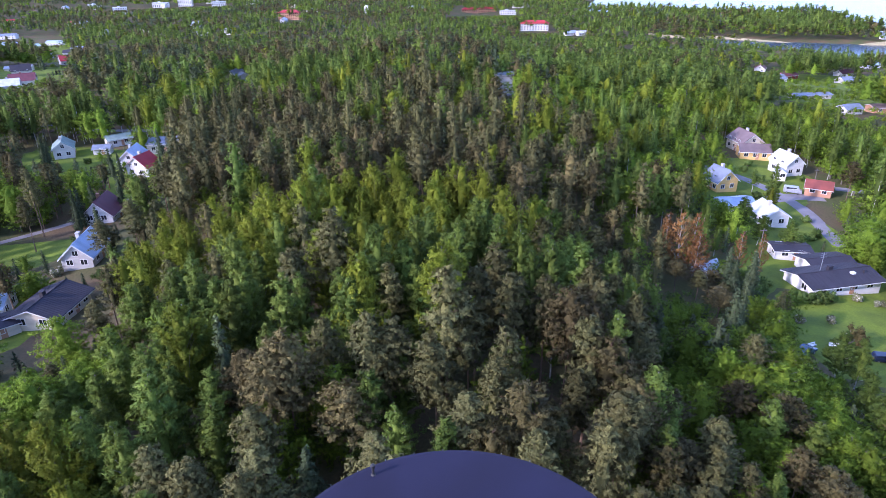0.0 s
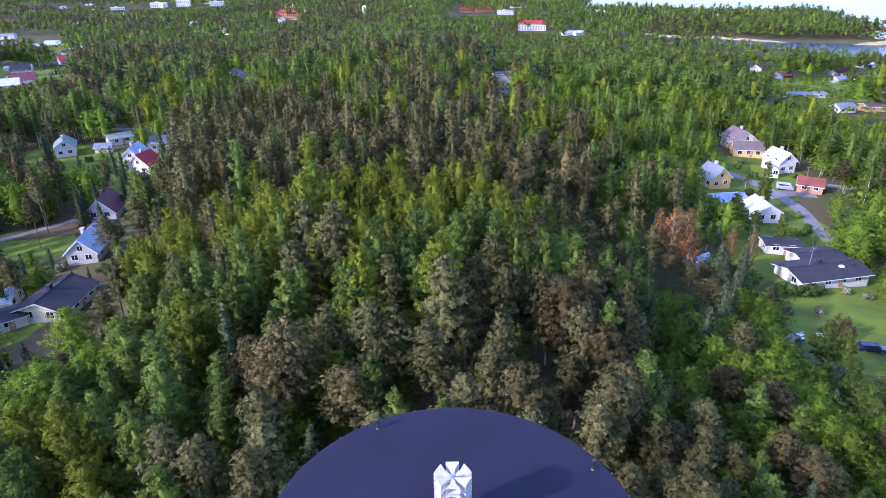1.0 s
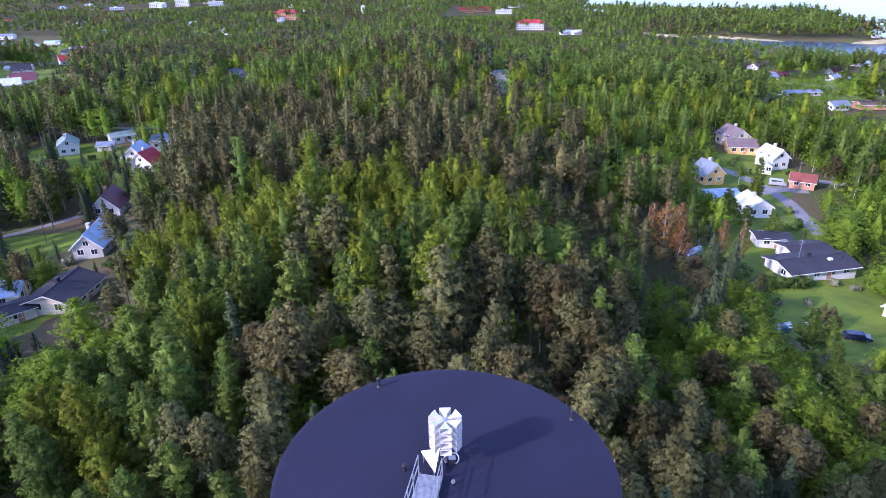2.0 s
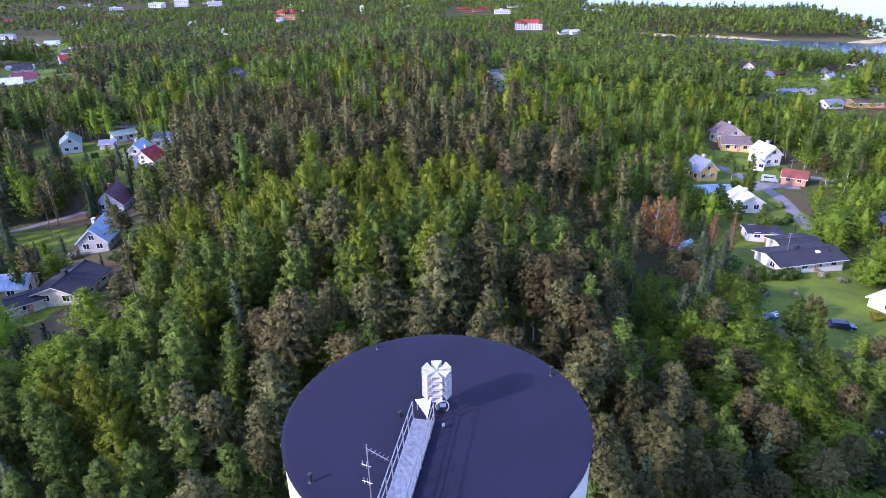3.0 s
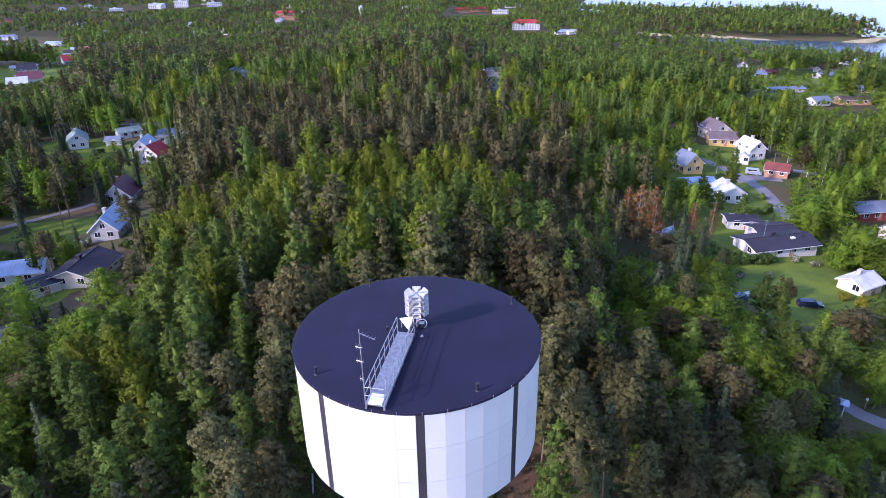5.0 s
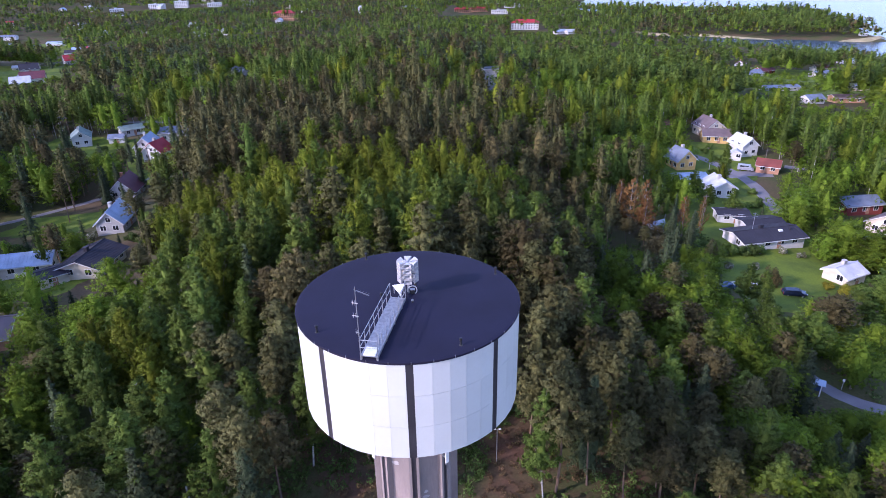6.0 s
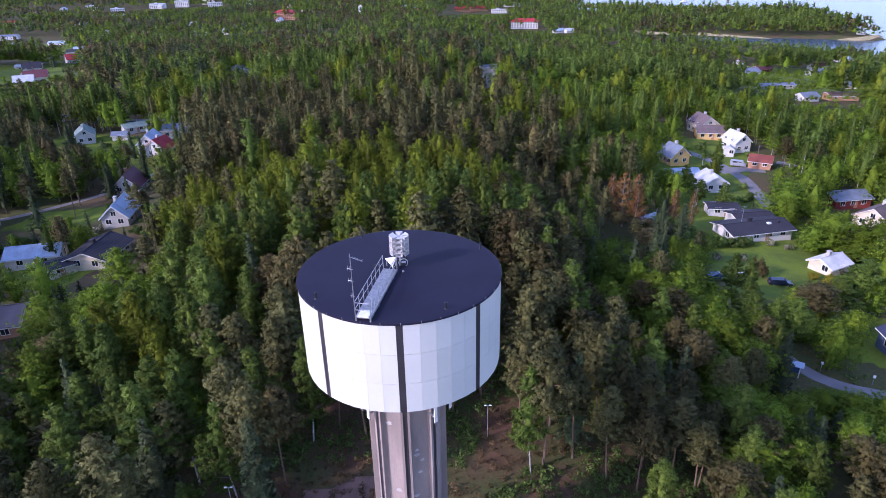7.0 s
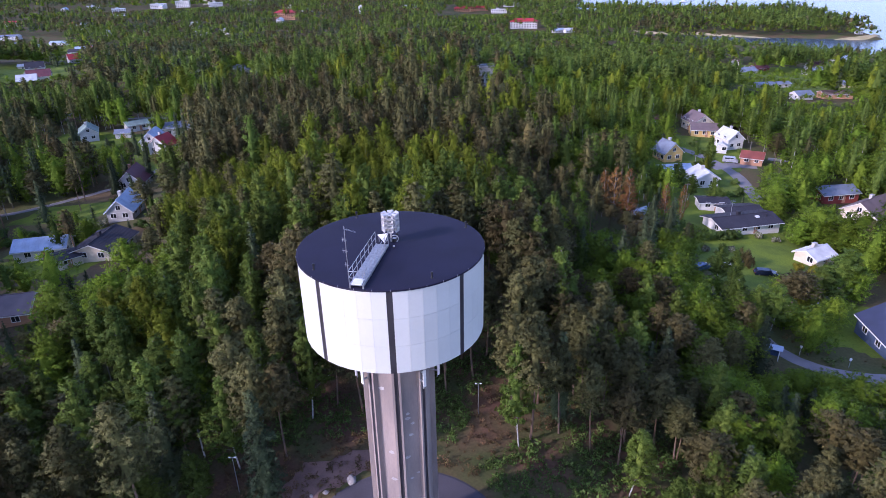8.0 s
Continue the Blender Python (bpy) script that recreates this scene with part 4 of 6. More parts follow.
LABELS = {"pine": "grey-green pines of the wood", "brownpine": "brownish pines of the wood", "spruce": "dark spruces of the wood", "birch": "fresh green birches of the wood", "aspen": "yellow-green aspens of the wood", "maple": "bright green broadleaved trees among houses and woods"}
for kind, items in stuff.items():
    allv, allf, alln, cuts, tint, off = [], [], [], [], [], 0
    for lod, (leaves, size, rings, sides, fat, above) in enumerate(((800, 0.62, 7, 6, 0.92, 0.0), (130, 1.15, 4, 5, 1.3, 0.4), (24, 2.1, 3, 5, 1.55, 0.45), (480, 0.72, 6, 6, 0.95, 0.12))):
        base = [grow_crown(kind, 40 + i, int(leaves * (1.3 if kind == "maple" else 1.0)), size, {0: 44, 3: 36, 1: 26, 2: 14}[lod], rings, sides, 0.34, above)[:4] for i in range(7)]
        for n, (px, py, s, a, which) in enumerate(items):
            if which != lod:
                continue
            v, f, nn, gaps = base[n % 7]
            c, sn = math.cos(a), math.sin(a)
            fat_k = fat * (1.18 if kind in ("birch", "aspen", "maple") else 1.0)
            w = v @ np.array([[c * s ** 0.7 * fat_k, sn * s ** 0.7 * fat_k, 0], [-sn * s ** 0.7 * fat_k, c * s ** 0.7 * fat_k, 0], [0, 0, s]]) + (px, py, gz(px, py) - 0.1)
            cuts.append(gaps)
            alln.append(nn @ np.array([[c, sn, 0], [-sn, c, 0], [0, 0, 1]]))
            allv.append(w), allf.append(f + off), tint.append(np.full(len(w), (px * 0.37 + py * 0.73) % 1.0))
            off += len(w)
    if allv:
        me = from_arrays(kind + "_wood", np.concatenate(allv), np.concatenate(allf), KINDS[kind][5], np.concatenate(tint), np.concatenate(alln), np.concatenate(cuts))
        tagged(new({"brownpine": "pine", "maple": "broadleaf"}.get(kind, kind) + "_wood", me), LABELS[kind], "trees", kind="stuff")
        # bare stems of the nearer ones
        bm = bmesh.new()
        tube(bm, (0, 0, 0), (0, 0, KINDS[kind][0] * 0.72), KINDS[kind][1] * 1.1, KINDS[kind][1] * 0.5, 4, False)
        bm.verts.index_update()
        sv = np.array([v.co for v in bm.verts])
        sf = np.array([[v.index for v in f.verts] for f in bm.faces])
        bm.free()
        stems = [i for i in items if i[4] in (0, 3)]
        if stems:
            me = from_arrays(kind + "_stems", np.concatenate([sv * (1, 1, s) + (px, py, gz(px, py) - 0.1) for px, py, s, _, _ in stems]), np.concatenate([sf + len(sv) * i for i in range(len(stems))]), KINDS[kind][6])
            tagged(new({"brownpine": "pine", "maple": "broadleaf"}.get(kind, kind) + "_stems", me), "bare stems of " + LABELS[kind], "trees", kind="stuff")

# undergrowth
def bush_arrays(seed, leaves, size):
    rng = np.random.default_rng(seed)
    n = 7
    cen = np.stack([rng.uniform(-0.7, 0.7, n), rng.uniform(-0.7, 0.7, n), rng.uniform(0.25, 1.0, n)], -1)
    return leaf_tufts(rng, cen, [(0.45, 0.45, 0.4)] * n, np.full(n, leaves // n), size, 1.2)


def undergrowth(name, x, y, scales, material, label, size=0.26):
    base = [bush_arrays(s, 56, size) for s in range(4)]
    v, f, tint, off = [], [], [], 0
    for n, (px, py, s) in enumerate(zip(x, y, scales)):
        a, b = base[n % 4]
        turn = np.array([[math.cos(n), math.sin(n), 0], [-math.sin(n), math.cos(n), 0], [0, 0, 1]])
        v.append(a @ turn * s + (px, py, gz(px, py) - 0.1 * s)), f.append(b + off), tint.append(np.full(len(a), (0.618 * n) % 1.0))
        off += len(a)
    me = from_arrays(name, np.concatenate(v), np.concatenate(f), material, np.concatenate(tint))
    tagged(new(name, me), label, "bushes", kind="stuff")


M_HEATH = leaf_mat("heath_plants", (0.080, 0.050, 0.026), (0.150, 0.090, 0.045), (0.13, 0.12, 0.04), 0.15)
bx, by = scatter(-64, 74, -12, 92, 2.6, tree_rng)
bx2, by2 = scatter(-28, 36, -14, 36, 1.15, tree_rng)
bx, by = np.concatenate([bx, bx2]), np.concatenate([by, by2])
shade = np.array([noise.noise(Vector((a * 0.07, b * 0.07, 2))) for a, b in zip(bx, by)])
ok = (np.abs(bx) < 0.86 * (by + 46) + 20) & (np.hypot(bx, by) > 11.5) & ~inside(bx, by, LAWN_EAST) & ~inside(bx, by, LAWN_ROAD) & (line_distance(bx, by, ROADS[1][1]) > 2.6)
size = tree_rng.uniform(0.4, 1.25, len(bx)) ** 1.6 * np.where(np.arange(len(bx)) < len(bx) - len(bx2), 1.15, 0.85)
green = ok & (shade > np.where(np.hypot(bx, by) < 34, np.where(bx > 0, -0.16, 0.02), -0.15)) & ~((bx < -3) & inside(bx, by, TOWER_YARD))
brown = ok & ~green
undergrowth("bushes", bx[green], by[green], size[green], M_BUSH, "low green undergrowth on the forest floor")
undergrowth("heath", bx[brown], by[brown], size[brown] * 0.6, M_HEATH, "brown heath and bilberry on the forest floor")

# ---- water tower ----
R, TOP, TANK = 7.25, 34.0, 6.83
tower = thing("water_tower", pose(0, 0, 0), "white drum-shaped water tower on a ribbed concrete shaft", "water tower")
base_z = gz(0, 0) - 1.0


def polar(r, deg, z=0.0):
    return Vector((r * math.cos(radians(deg)), r * math.sin(radians(deg)), z))


bm = bmesh.new()
prism(bm, [(2.78 * math.cos(radians(a)), 2.78 * math.sin(radians(a))) for a in np.arange(0, 360, 45)], base_z, TOP - TANK - 0.25)
shaft = part("shaft", bm, M_CONCRETE, tower, "grey weathered concrete shaft with light repair patches")
for k in range(8):
    turn = Matrix.Rotation(radians(45 * k), 4, "Z")
    for s in (-1, 1):
        bm = bmesh.new()
        box(bm, 2.55, 3.08, min(s * 0.17, s * 0.36), max(s * 0.17, s * 0.36), base_z, TOP - TANK - 0.25, turn)
        part("rib", bm, M_CONCRETE, shaft)
    # a near-black bar fills the gap between the two ribs
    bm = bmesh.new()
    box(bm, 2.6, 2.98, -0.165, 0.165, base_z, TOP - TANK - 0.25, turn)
    part("slot", bm, M_SLOT, shaft, "dark bar filling the gap between two concrete ribs")
patch_rng = random.Random(5)
for k in range(26):
    face = patch_rng.choice((-112.5, -67.5, -67.5, -67.5, -22.5, -157.5))
    z, off, s = patch_rng.uniform(1, 26), patch_rng.uniform(-0.6, 0.6), patch_rng.uniform(0.12, 0.3)
    bm = bmesh.new()
    bmesh.ops.create_circle(bm, cap_ends=True, segments=9, radius=s)
    for v in bm.verts:
        v.co.x *= patch_rng.uniform(0.8, 1.5)
        v.co.y *= patch_rng.uniform(0.6, 1.0)
    r = bmesh.ops.extrude_face_region(bm, geom=list(bm.faces))
    bmesh.ops.translate(bm, verts=[v for v in r["geom"] if isinstance(v, bmesh.types.BMVert)], vec=(0, 0, 0.012))
    bmesh.ops.transform(bm, verts=bm.verts, matrix=pose(0, 0, 0, 0, 0, face) @ Matrix.Translation((2.78 * math.cos(radians(22.5)), off, z)) @ pose(0, 0, 0, 90, 0, 90))
    part("repair_patch", bm, M_PATCH, shaft)

bm = bmesh.new()
seg = 80
rim0 = [bm.verts.new(polar(R - 0.10, 360 * i / seg, TOP - TANK)) for i in range(seg)]
rim1 = [bm.verts.new(polar(R - 0.10, 360 * i / seg, TOP - 0.06)) for i in range(seg)]
inner = [bm.verts.new(polar(2.6, 360 * i / seg, TOP - TANK - 0.3)) for i in range(seg)]
for i in range(seg):
    j = (i + 1) % seg
    bm.faces.new((rim0[i], rim0[j], rim1[j], rim1[i])), bm.faces.new((inner[i], inner[j], rim0[j], rim0[i]))
bm.faces.new(inner[::-1])
tank = part("tank", bm, M_WHITE, tower, "white drum clad in tall steel panels")
SECTOR0 = -87.9                     # a dark upright strip every 45 degrees, five panels between two strips
strip_half = 1.75
pitch_deg = (45 - 2 * strip_half) / 5
rows_z = [TOP - TANK, TOP - TANK + 2.28, TOP - TANK + 4.52, TOP]
for k in range(8):
    bm = bmesh.new()
    c0, c1 = polar(R - 0.09, SECTOR0 + 45 * k - strip_half), polar(R - 0.09, SECTOR0 + 45 * k + strip_half)
    o0, o1 = polar(R - 0.02, SECTOR0 + 45 * k - strip_half), polar(R - 0.02, SECTOR0 + 45 * k + strip_half)
    prism(bm, [(c0.x, c0.y), (o0.x, o0.y), (o1.x, o1.y), (c1.x, c1.y)], TOP - TANK - 0.02, TOP - 0.04)
    part("dark_strip", bm, M_SLOT, tank, "dark upright strip between panels")
    for c in range(5):
        a0 = SECTOR0 + 45 * k + strip_half + pitch_deg * c + 0.03
        a1 = a0 + pitch_deg - 0.06
        for z0, z1 in zip(rows_z, rows_z[1:]):
            bm = bmesh.new()
            p = [polar(R - 0.085, a0), polar(R, a0), polar(R, a1), polar(R - 0.085, a1)]
            prism(bm, [(q.x, q.y) for q in p], z0 + 0.006, z1 - 0.006)
            part("panel", bm, M_PANEL, tank)

bm = bmesh.new()
seg = 96
rings = [(R + 0.05, TOP - 0.10), (R + 0.05, TOP + 0.03), (R - 0.12, TOP + 0.06), (3.6, TOP + 0.16), (0.4, TOP + 0.24)]
vs = [[bm.verts.new(polar(r, 360 * i / seg, z)) for i in range(seg)] for r, z in rings]
for a, b in zip(vs, vs[1:]):
    for i in range(seg):
        bm.faces.new((a[i], a[(i + 1) % seg], b[(i + 1) % seg], b[i]))
bm.faces.new(vs[-1])
bm.faces.new(vs[0][::-1])
roof = part("roof", bm, M_FELT, tower, "flat dark purple-grey felt roof")

# on the roof: vents, catwalk, siren, aerials
ROOF_Z = TOP + 0.08
for vx, vy, vh in ((-3.3, 5.9, 0.55), (6.0, 3.1, 0.55), (-5.35, -3.95, 0.5), (3.2, -5.7, 0.5), (0.45, 1.0, 0.6), (-1.75, -0.1, 0.5)):
    v = thing("roof_vent", pose(vx, vy, ROOF_Z, 0, 0, 40 * vx), "small black roof vent pipe with a cap", "vent", "roof vents")
    bm = bmesh.new()
    tube(bm, (0, 0, -0.1), (0, 0, vh * 0.7), 0.065, 0.06, 10)
    tube(bm, (0, 0, -0.06), (0, 0, 0.06), 0.15, 0.08, 10)
    part("pipe", bm, M_BLACK, v)
    bm = bmesh.new()
    tube(bm, (0, 0, vh * 0.66), (0, 0, vh * 0.92), 0.09, 0.105, 10)
    tube(bm, (0, 0, vh * 0.92), (0, 0, vh), 0.105, 0.04, 10)
    part("cap", bm, M_BLACK, v)
lug = thing("roof_bolt", pose(0.3, -0.95, ROOF_Z + 0.1), "short dark bolt standing on the roof", "bolt")
bm = bmesh.new()
tube(bm, (0, 0, -0.1), (0, 0, 0.22), 0.05, 0.05, 8)
part("stem", bm, M_BLACK, lug)
bm = bmesh.new()
tube(bm, (0, 0, 0.2), (0, 0, 0.3), 0.09, 0.07, 8)
part("head", bm, M_GALV, lug)

# catwalk from the rim to the siren
A, B = Vector((-1.95, -6.95, TOP + 0.28)), Vector((-0.62, -0.55, TOP + 0.42))
along = (B - A).normalized()
span = (B - A).length
cat = thing("catwalk", Matrix.Translation(A) @ along.to_track_quat("Y", "Z").to_matrix().to_4x4(), "galvanised steel catwalk with handrails across the dark roof", "catwalk")
bm = bmesh.new()
for i in range(int(span / 0.05)):
    box(bm, -0.44, 0.44, i * 0.05, i * 0.05 + 0.038, 0.0, 0.035)
part("grating", bm, M_GALV, cat)
for s in (-1, 1):
    bm = bmesh.new()
    box(bm, s * 0.47 - 0.03, s * 0.47 + 0.03, 0, span, -0.14, 0.05)
    part("beam", bm, M_GALV, cat)
    n = 8
    for i in range(n):
        bm = bmesh.new()
        yy = 0.05 + (span - 0.1) * i / (n - 1)
        tube(bm, (s * 0.50, yy, -0.1), (s * 0.50, yy, 1.05), 0.024, n=6)
        part("post", bm, M_GALV, cat)
        if i % 2 == 0:
            bm = bmesh.new()
            box(bm, s * 0.47 - 0.05, s * 0.47 + 0.05, yy - 0.05, yy + 0.05, -0.45, -0.02)
            part("foot", bm, M_GALV, cat)
    for h in (0.55, 1.05):
        bm = bmesh.new()
        tube(bm, (s * 0.50, 0.05, h), (s * 0.50, span - 0.05, h), 0.024, n=6)
        part("rail", bm, M_GALV, cat)
for h in (0.55, 1.05):
    bm = bmesh.new()
    tube(bm, (-0.5, 0.05, h), (0.5, 0.05, h), 0.022, n=6)
    part("rail", bm, M_GALV, cat)
bm = bmesh.new()
box(bm, -0.36, 0.36, 0.02, 0.80, 0.04, 0.12)
bmesh.ops.bevel(bm, geom=bm.edges[:], offset=0.015, segments=1, affect="EDGES")
part("plate", bm, M_WHITE, cat, "white painted plate at the catwalk's end")
bm = bmesh.new()
tube(bm, (0.28, 1.1, 0.03), (0.28, 1.1, 0.75), 0.04, n=6)
tube(bm, (0.28, 1.1, 0.75), (0.12, 1.1, 0.95), 0.04, n=6)
part("hook", bm, M_GALV, cat)

# four tiers of horns on a post
siren = thing("siren", pose(0.02, 0.35, ROOF_Z + 0.05, 0, 0, 0), "white warning siren of stacked horns on a post", "siren")
bm = bmesh.new()
tube(bm, (0, 0, -0.05), (0, 0, 2.45), 0.07, n=10)
tube(bm, (0, 0, -0.05), (0, 0, 0.06), 0.28, n=12)
part("post", bm, M_GALV, siren)


def horn_mesh():
    """A rectangular flared horn that opens outwards along x, hollow, with a driver behind."""
    bm = bmesh.new()
    prof = [(0.10, 0.05, 0.05), (0.22, 0.07, 0.06), (0.36, 0.10, 0.08), (0.50, 0.17, 0.105), (0.62, 0.245, 0.135), (0.66, 0.25, 0.14)]
    outer = [[bm.verts.new((x, a * hy, b * hz)) for a, b in ((-1, -1), (1, -1), (1, 1), (-1, 1))] for x, hy, hz in prof]
    for p, q in zip(outer, outer[1:]):
        for i in range(4):
            bm.faces.new((p[i], p[(i + 1) % 4], q[(i + 1) % 4], q[i]))
    inner = [[bm.verts.new((x + 0.0, a * max(hy - 0.02, 0.02), b * max(hz - 0.02, 0.02))) for a, b in ((-1, -1), (1, -1), (1, 1), (-1, 1))] for x, hy, hz in prof[1:]]
    for p, q in zip(inner, inner[1:]):
        for i in range(4):
            bm.faces.new((p[(i + 1) % 4], p[i], q[i], q[(i + 1) % 4]))
    for i in range(4):
        bm.faces.new((outer[-1][i], outer[-1][(i + 1) % 4], inner[-1][(i + 1) % 4], inner[-1][i]))
    bm.faces.new(inner[0]), bm.faces.new(outer[0][::-1])
    bmesh.ops.recalc_face_normals(bm, faces=bm.faces)
    return bm


hm = horn_mesh()
horn_me = bpy.data.meshes.new("horn")
hm.to_mesh(horn_me)
hm.free()
horn_me.materials.append(M_HORN)
# near-black plate in the horn's narrow end stands in for an open throat
throat = bmesh.new()
box(throat, 0.24, 0.27, -0.06, 0.06, -0.055, 0.055)
throat_me = bpy.data.meshes.new("throat")
throat.to_mesh(throat_me)
throat.free()
throat_me.materials.append(M_SLOT)
drv = bmesh.new()
tube(drv, (0.02, 0, 0), (0.13, 0, 0), 0.075, 0.06, 8)
drv_me = bpy.data.meshes.new("driver")
drv.to_mesh(drv_me)
drv.free()
drv_me.materials.append(M_GALV)
for tier in range(4):
    for k in range(6):
        h = new("horn", horn_me)
        h.parent = siren
        h.matrix_local = pose(0, 0, 1.22 + 0.38 * tier, 0, 0, -90 + 60 * k)
        for nm, me in (("throat", throat_me), ("driver", drv_me)):
            sub = new(nm, me)
            sub.parent = h
hood = thing("cable_hood", pose(-0.52, 0.0, ROOF_Z + 0.1, 0, 0, 12), "white folded sheet hood over the siren's cables", "hood")
bm = bmesh.new()
slab(bm, [(-0.42, 0.55, 0.62), (-0.05, -0.62, 0.42), (0.38, 0.42, 0.70)], 0.05)
part("sheet", bm, M_WHITE, hood)
for px, py in ((-0.33, 0.45), (-0.05, -0.45), (0.28, 0.35)):
    bm = bmesh.new()
    tube(bm, (px, py, -0.1), (px, py, 0.56 if py > 0 else 0.40), 0.03, n=6)
    part("leg", bm, M_GALV, hood)
cable = thing("cable_loop", pose(0.35, 0.1, ROOF_Z + 0.1), "loop of pale cable beside the siren", "cable")
bm = bmesh.new()
pts = [Vector((-0.25 + 0.32 * math.cos(a) + 0.15, 0.2 + 0.05 * math.sin(2 * a), 0.30 + 0.30 * math.sin(a))) for a in np.linspace(-1.4, 3.6, 16)]
rings = []
for i, p in enumerate(pts):
    turn = (pts[min(i + 1, 15)] - pts[max(i - 1, 0)]).to_track_quat("Z", "Y").to_matrix()
    rings.append([bm.verts.new(p + turn @ polar(0.03, 60 * k)) for k in range(6)])
for a, b in zip(rings, rings[1:]):
    for k in range(6):
        bm.faces.new((a[k], a[(k + 1) % 6], b[(k + 1) % 6], b[k]))
bm.faces.new(rings[0][::-1]), bm.faces.new(rings[-1])
bmesh.ops.recalc_face_normals(bm, faces=bm.faces)
part("cable", bm, M_HORN, cable, "", True)
gear = thing("siren_gearbox", pose(0.28, 0.30, ROOF_Z + 0.02), "dark gearbox at the foot of the siren", "box")
bm = bmesh.new()
box(bm, -0.14, 0.14, -0.12, 0.12, -0.05, 0.42)
bmesh.ops.bevel(bm, geom=bm.edges[:], offset=0.02, segments=2, affect="EDGES")
part("case", bm, M_BLACK, gear)
bm = bmesh.new()
box(bm, -0.15, 0.15, -0.13, 0.13, 0.42, 0.46)
part("lid", bm, M_GALV, gear)

aerial = thing("aerial_mast", pose(-2.42, -6.80, ROOF_Z), "thin steel mast with small aerials beside the catwalk", "antenna")
bm = bmesh.new()
tube(bm, (0, 0, -0.1), (-0.02, 0, 4.55), 0.028, 0.02, 6)
part("mast", bm, M_GALV, aerial)
for z, l, yaw, n in ((4.35, 0.95, -35, 5), (3.55, 0.32, 150, 2), (2.75, 0.34, 150, 2), (1.7, 0.26, 140, 2)):
    bm = bmesh.new()
    d = polar(1, yaw)
    tube(bm, (-0.1 * d.x, -0.1 * d.y, z), (l * d.x, l * d.y, z - 0.04), 0.014, n=5)
    boom = part("boom", bm, M_GALV, aerial)
    for i in range(n):
        bm = bmesh.new()
        f = (i + 0.6) / n * l
        c = Vector((f * d.x, f * d.y, z))
        up = Vector((-d.y, d.x, 0)) * 0.12 if n > 2 else Vector((0, 0, 0.16))
        tube(bm, c - up, c + up, 0.011, n=5)
        part("rod", bm, M_GALV, boom)

# panel antennas hung under the drum
for az, r in ((-163, 3.55), (-141, 3.5), (-52, 3.6), (-20, 3.55), (30, 3.6), (100, 3.6)):
    p = polar(r, az)
    an = thing("panel_antenna", pose(p.x, p.y, TOP - TANK - 3.05, 0, 0, az), "white mobile phone panel antenna on the shaft under the drum", "antenna", "antennas under the drum")
    bm = bmesh.new()
    box(bm, 0.06, 0.18, -0.15, 0.15, -1.5, 0.15)
    bmesh.ops.bevel(bm, geom=bm.edges[:], offset=0.03, segments=2, affect="EDGES")
    part("radome", bm, M_WHITE, an)
    bm = bmesh.new()
    tube(bm, (0, 0, -1.75), (0, 0, 0.45), 0.04, n=8)
    part("pole", bm, M_GALV, an)
    bm = bmesh.new()
    for z in (-1.1, -0.2):
        box(bm, -0.75, 0.08, -0.06, 0.06, z - 0.04, z + 0.04)
    part("bracket", bm, M_GALV, an)
# guard bolts round the roof's edge
for k in range(36):
    c = polar(R + 0.06, 10 * k + 3, TOP - 0.03)
    bm = bmesh.new()
    tube(bm, (c.x, c.y, TOP - 0.08), (c.x, c.y, TOP + 0.10), 0.014, n=6)
    part("edge_clip", bm, M_GALV, roof)

# ---- houses ----
def wall_mat(name, c):
    return mat(name, c, 0.8, second=tuple(v * 0.86 for v in c), scale=0.5, grain=0.07, grain_scale=9, stretch=(1, 1, 3))


def roof_mat(name, c, rough=0.6):
    return mat(name, c, rough, second=tuple(v * 0.75 for v in c), scale=0.4, grain=0.15, grain_scale=7, bump=0.1)


W_WHITE, W_CREAM, W_GREY, W_YELLOW, W_BLUE, W_BRICK, W_RED = (wall_mat("render_white", (0.62, 0.60, 0.57)), wall_mat("render_cream", (0.66, 0.58, 0.44)), wall_mat("render_grey", (0.46, 0.44, 0.41)), wall_mat("boards_yellow", (0.70, 0.46, 0.16)), wall_mat("boards_blue_grey", (0.055, 0.085, 0.15)), wall_mat("brick_orange", (0.42, 0.22, 0.13)), wall_mat("boards_red", (0.27, 0.05, 0.04)))
T_DARK, T_BROWN, T_MAROON, T_RED, T_BLUE, T_WHITE, T_GREEN, T_GREY = (roof_mat("dark_sheet_roof", (0.026, 0.023, 0.031), 0.75), roof_mat("brown_tile_roof", (0.16, 0.115, 0.11)), roof_mat("maroon_tile_roof", (0.13, 0.034, 0.040)), roof_mat("red_tile_roof", (0.40, 0.030, 0.034)), roof_mat("pale_blue_sheet_roof", (0.36, 0.45, 0.56), 0.35), roof_mat("white_sheet_roof", (0.56, 0.57, 0.58), 0.45), roof_mat("grey_green_roof", (0.22, 0.29, 0.25)), roof_mat("blue_grey_roof", (0.17, 0.20, 0.25)))


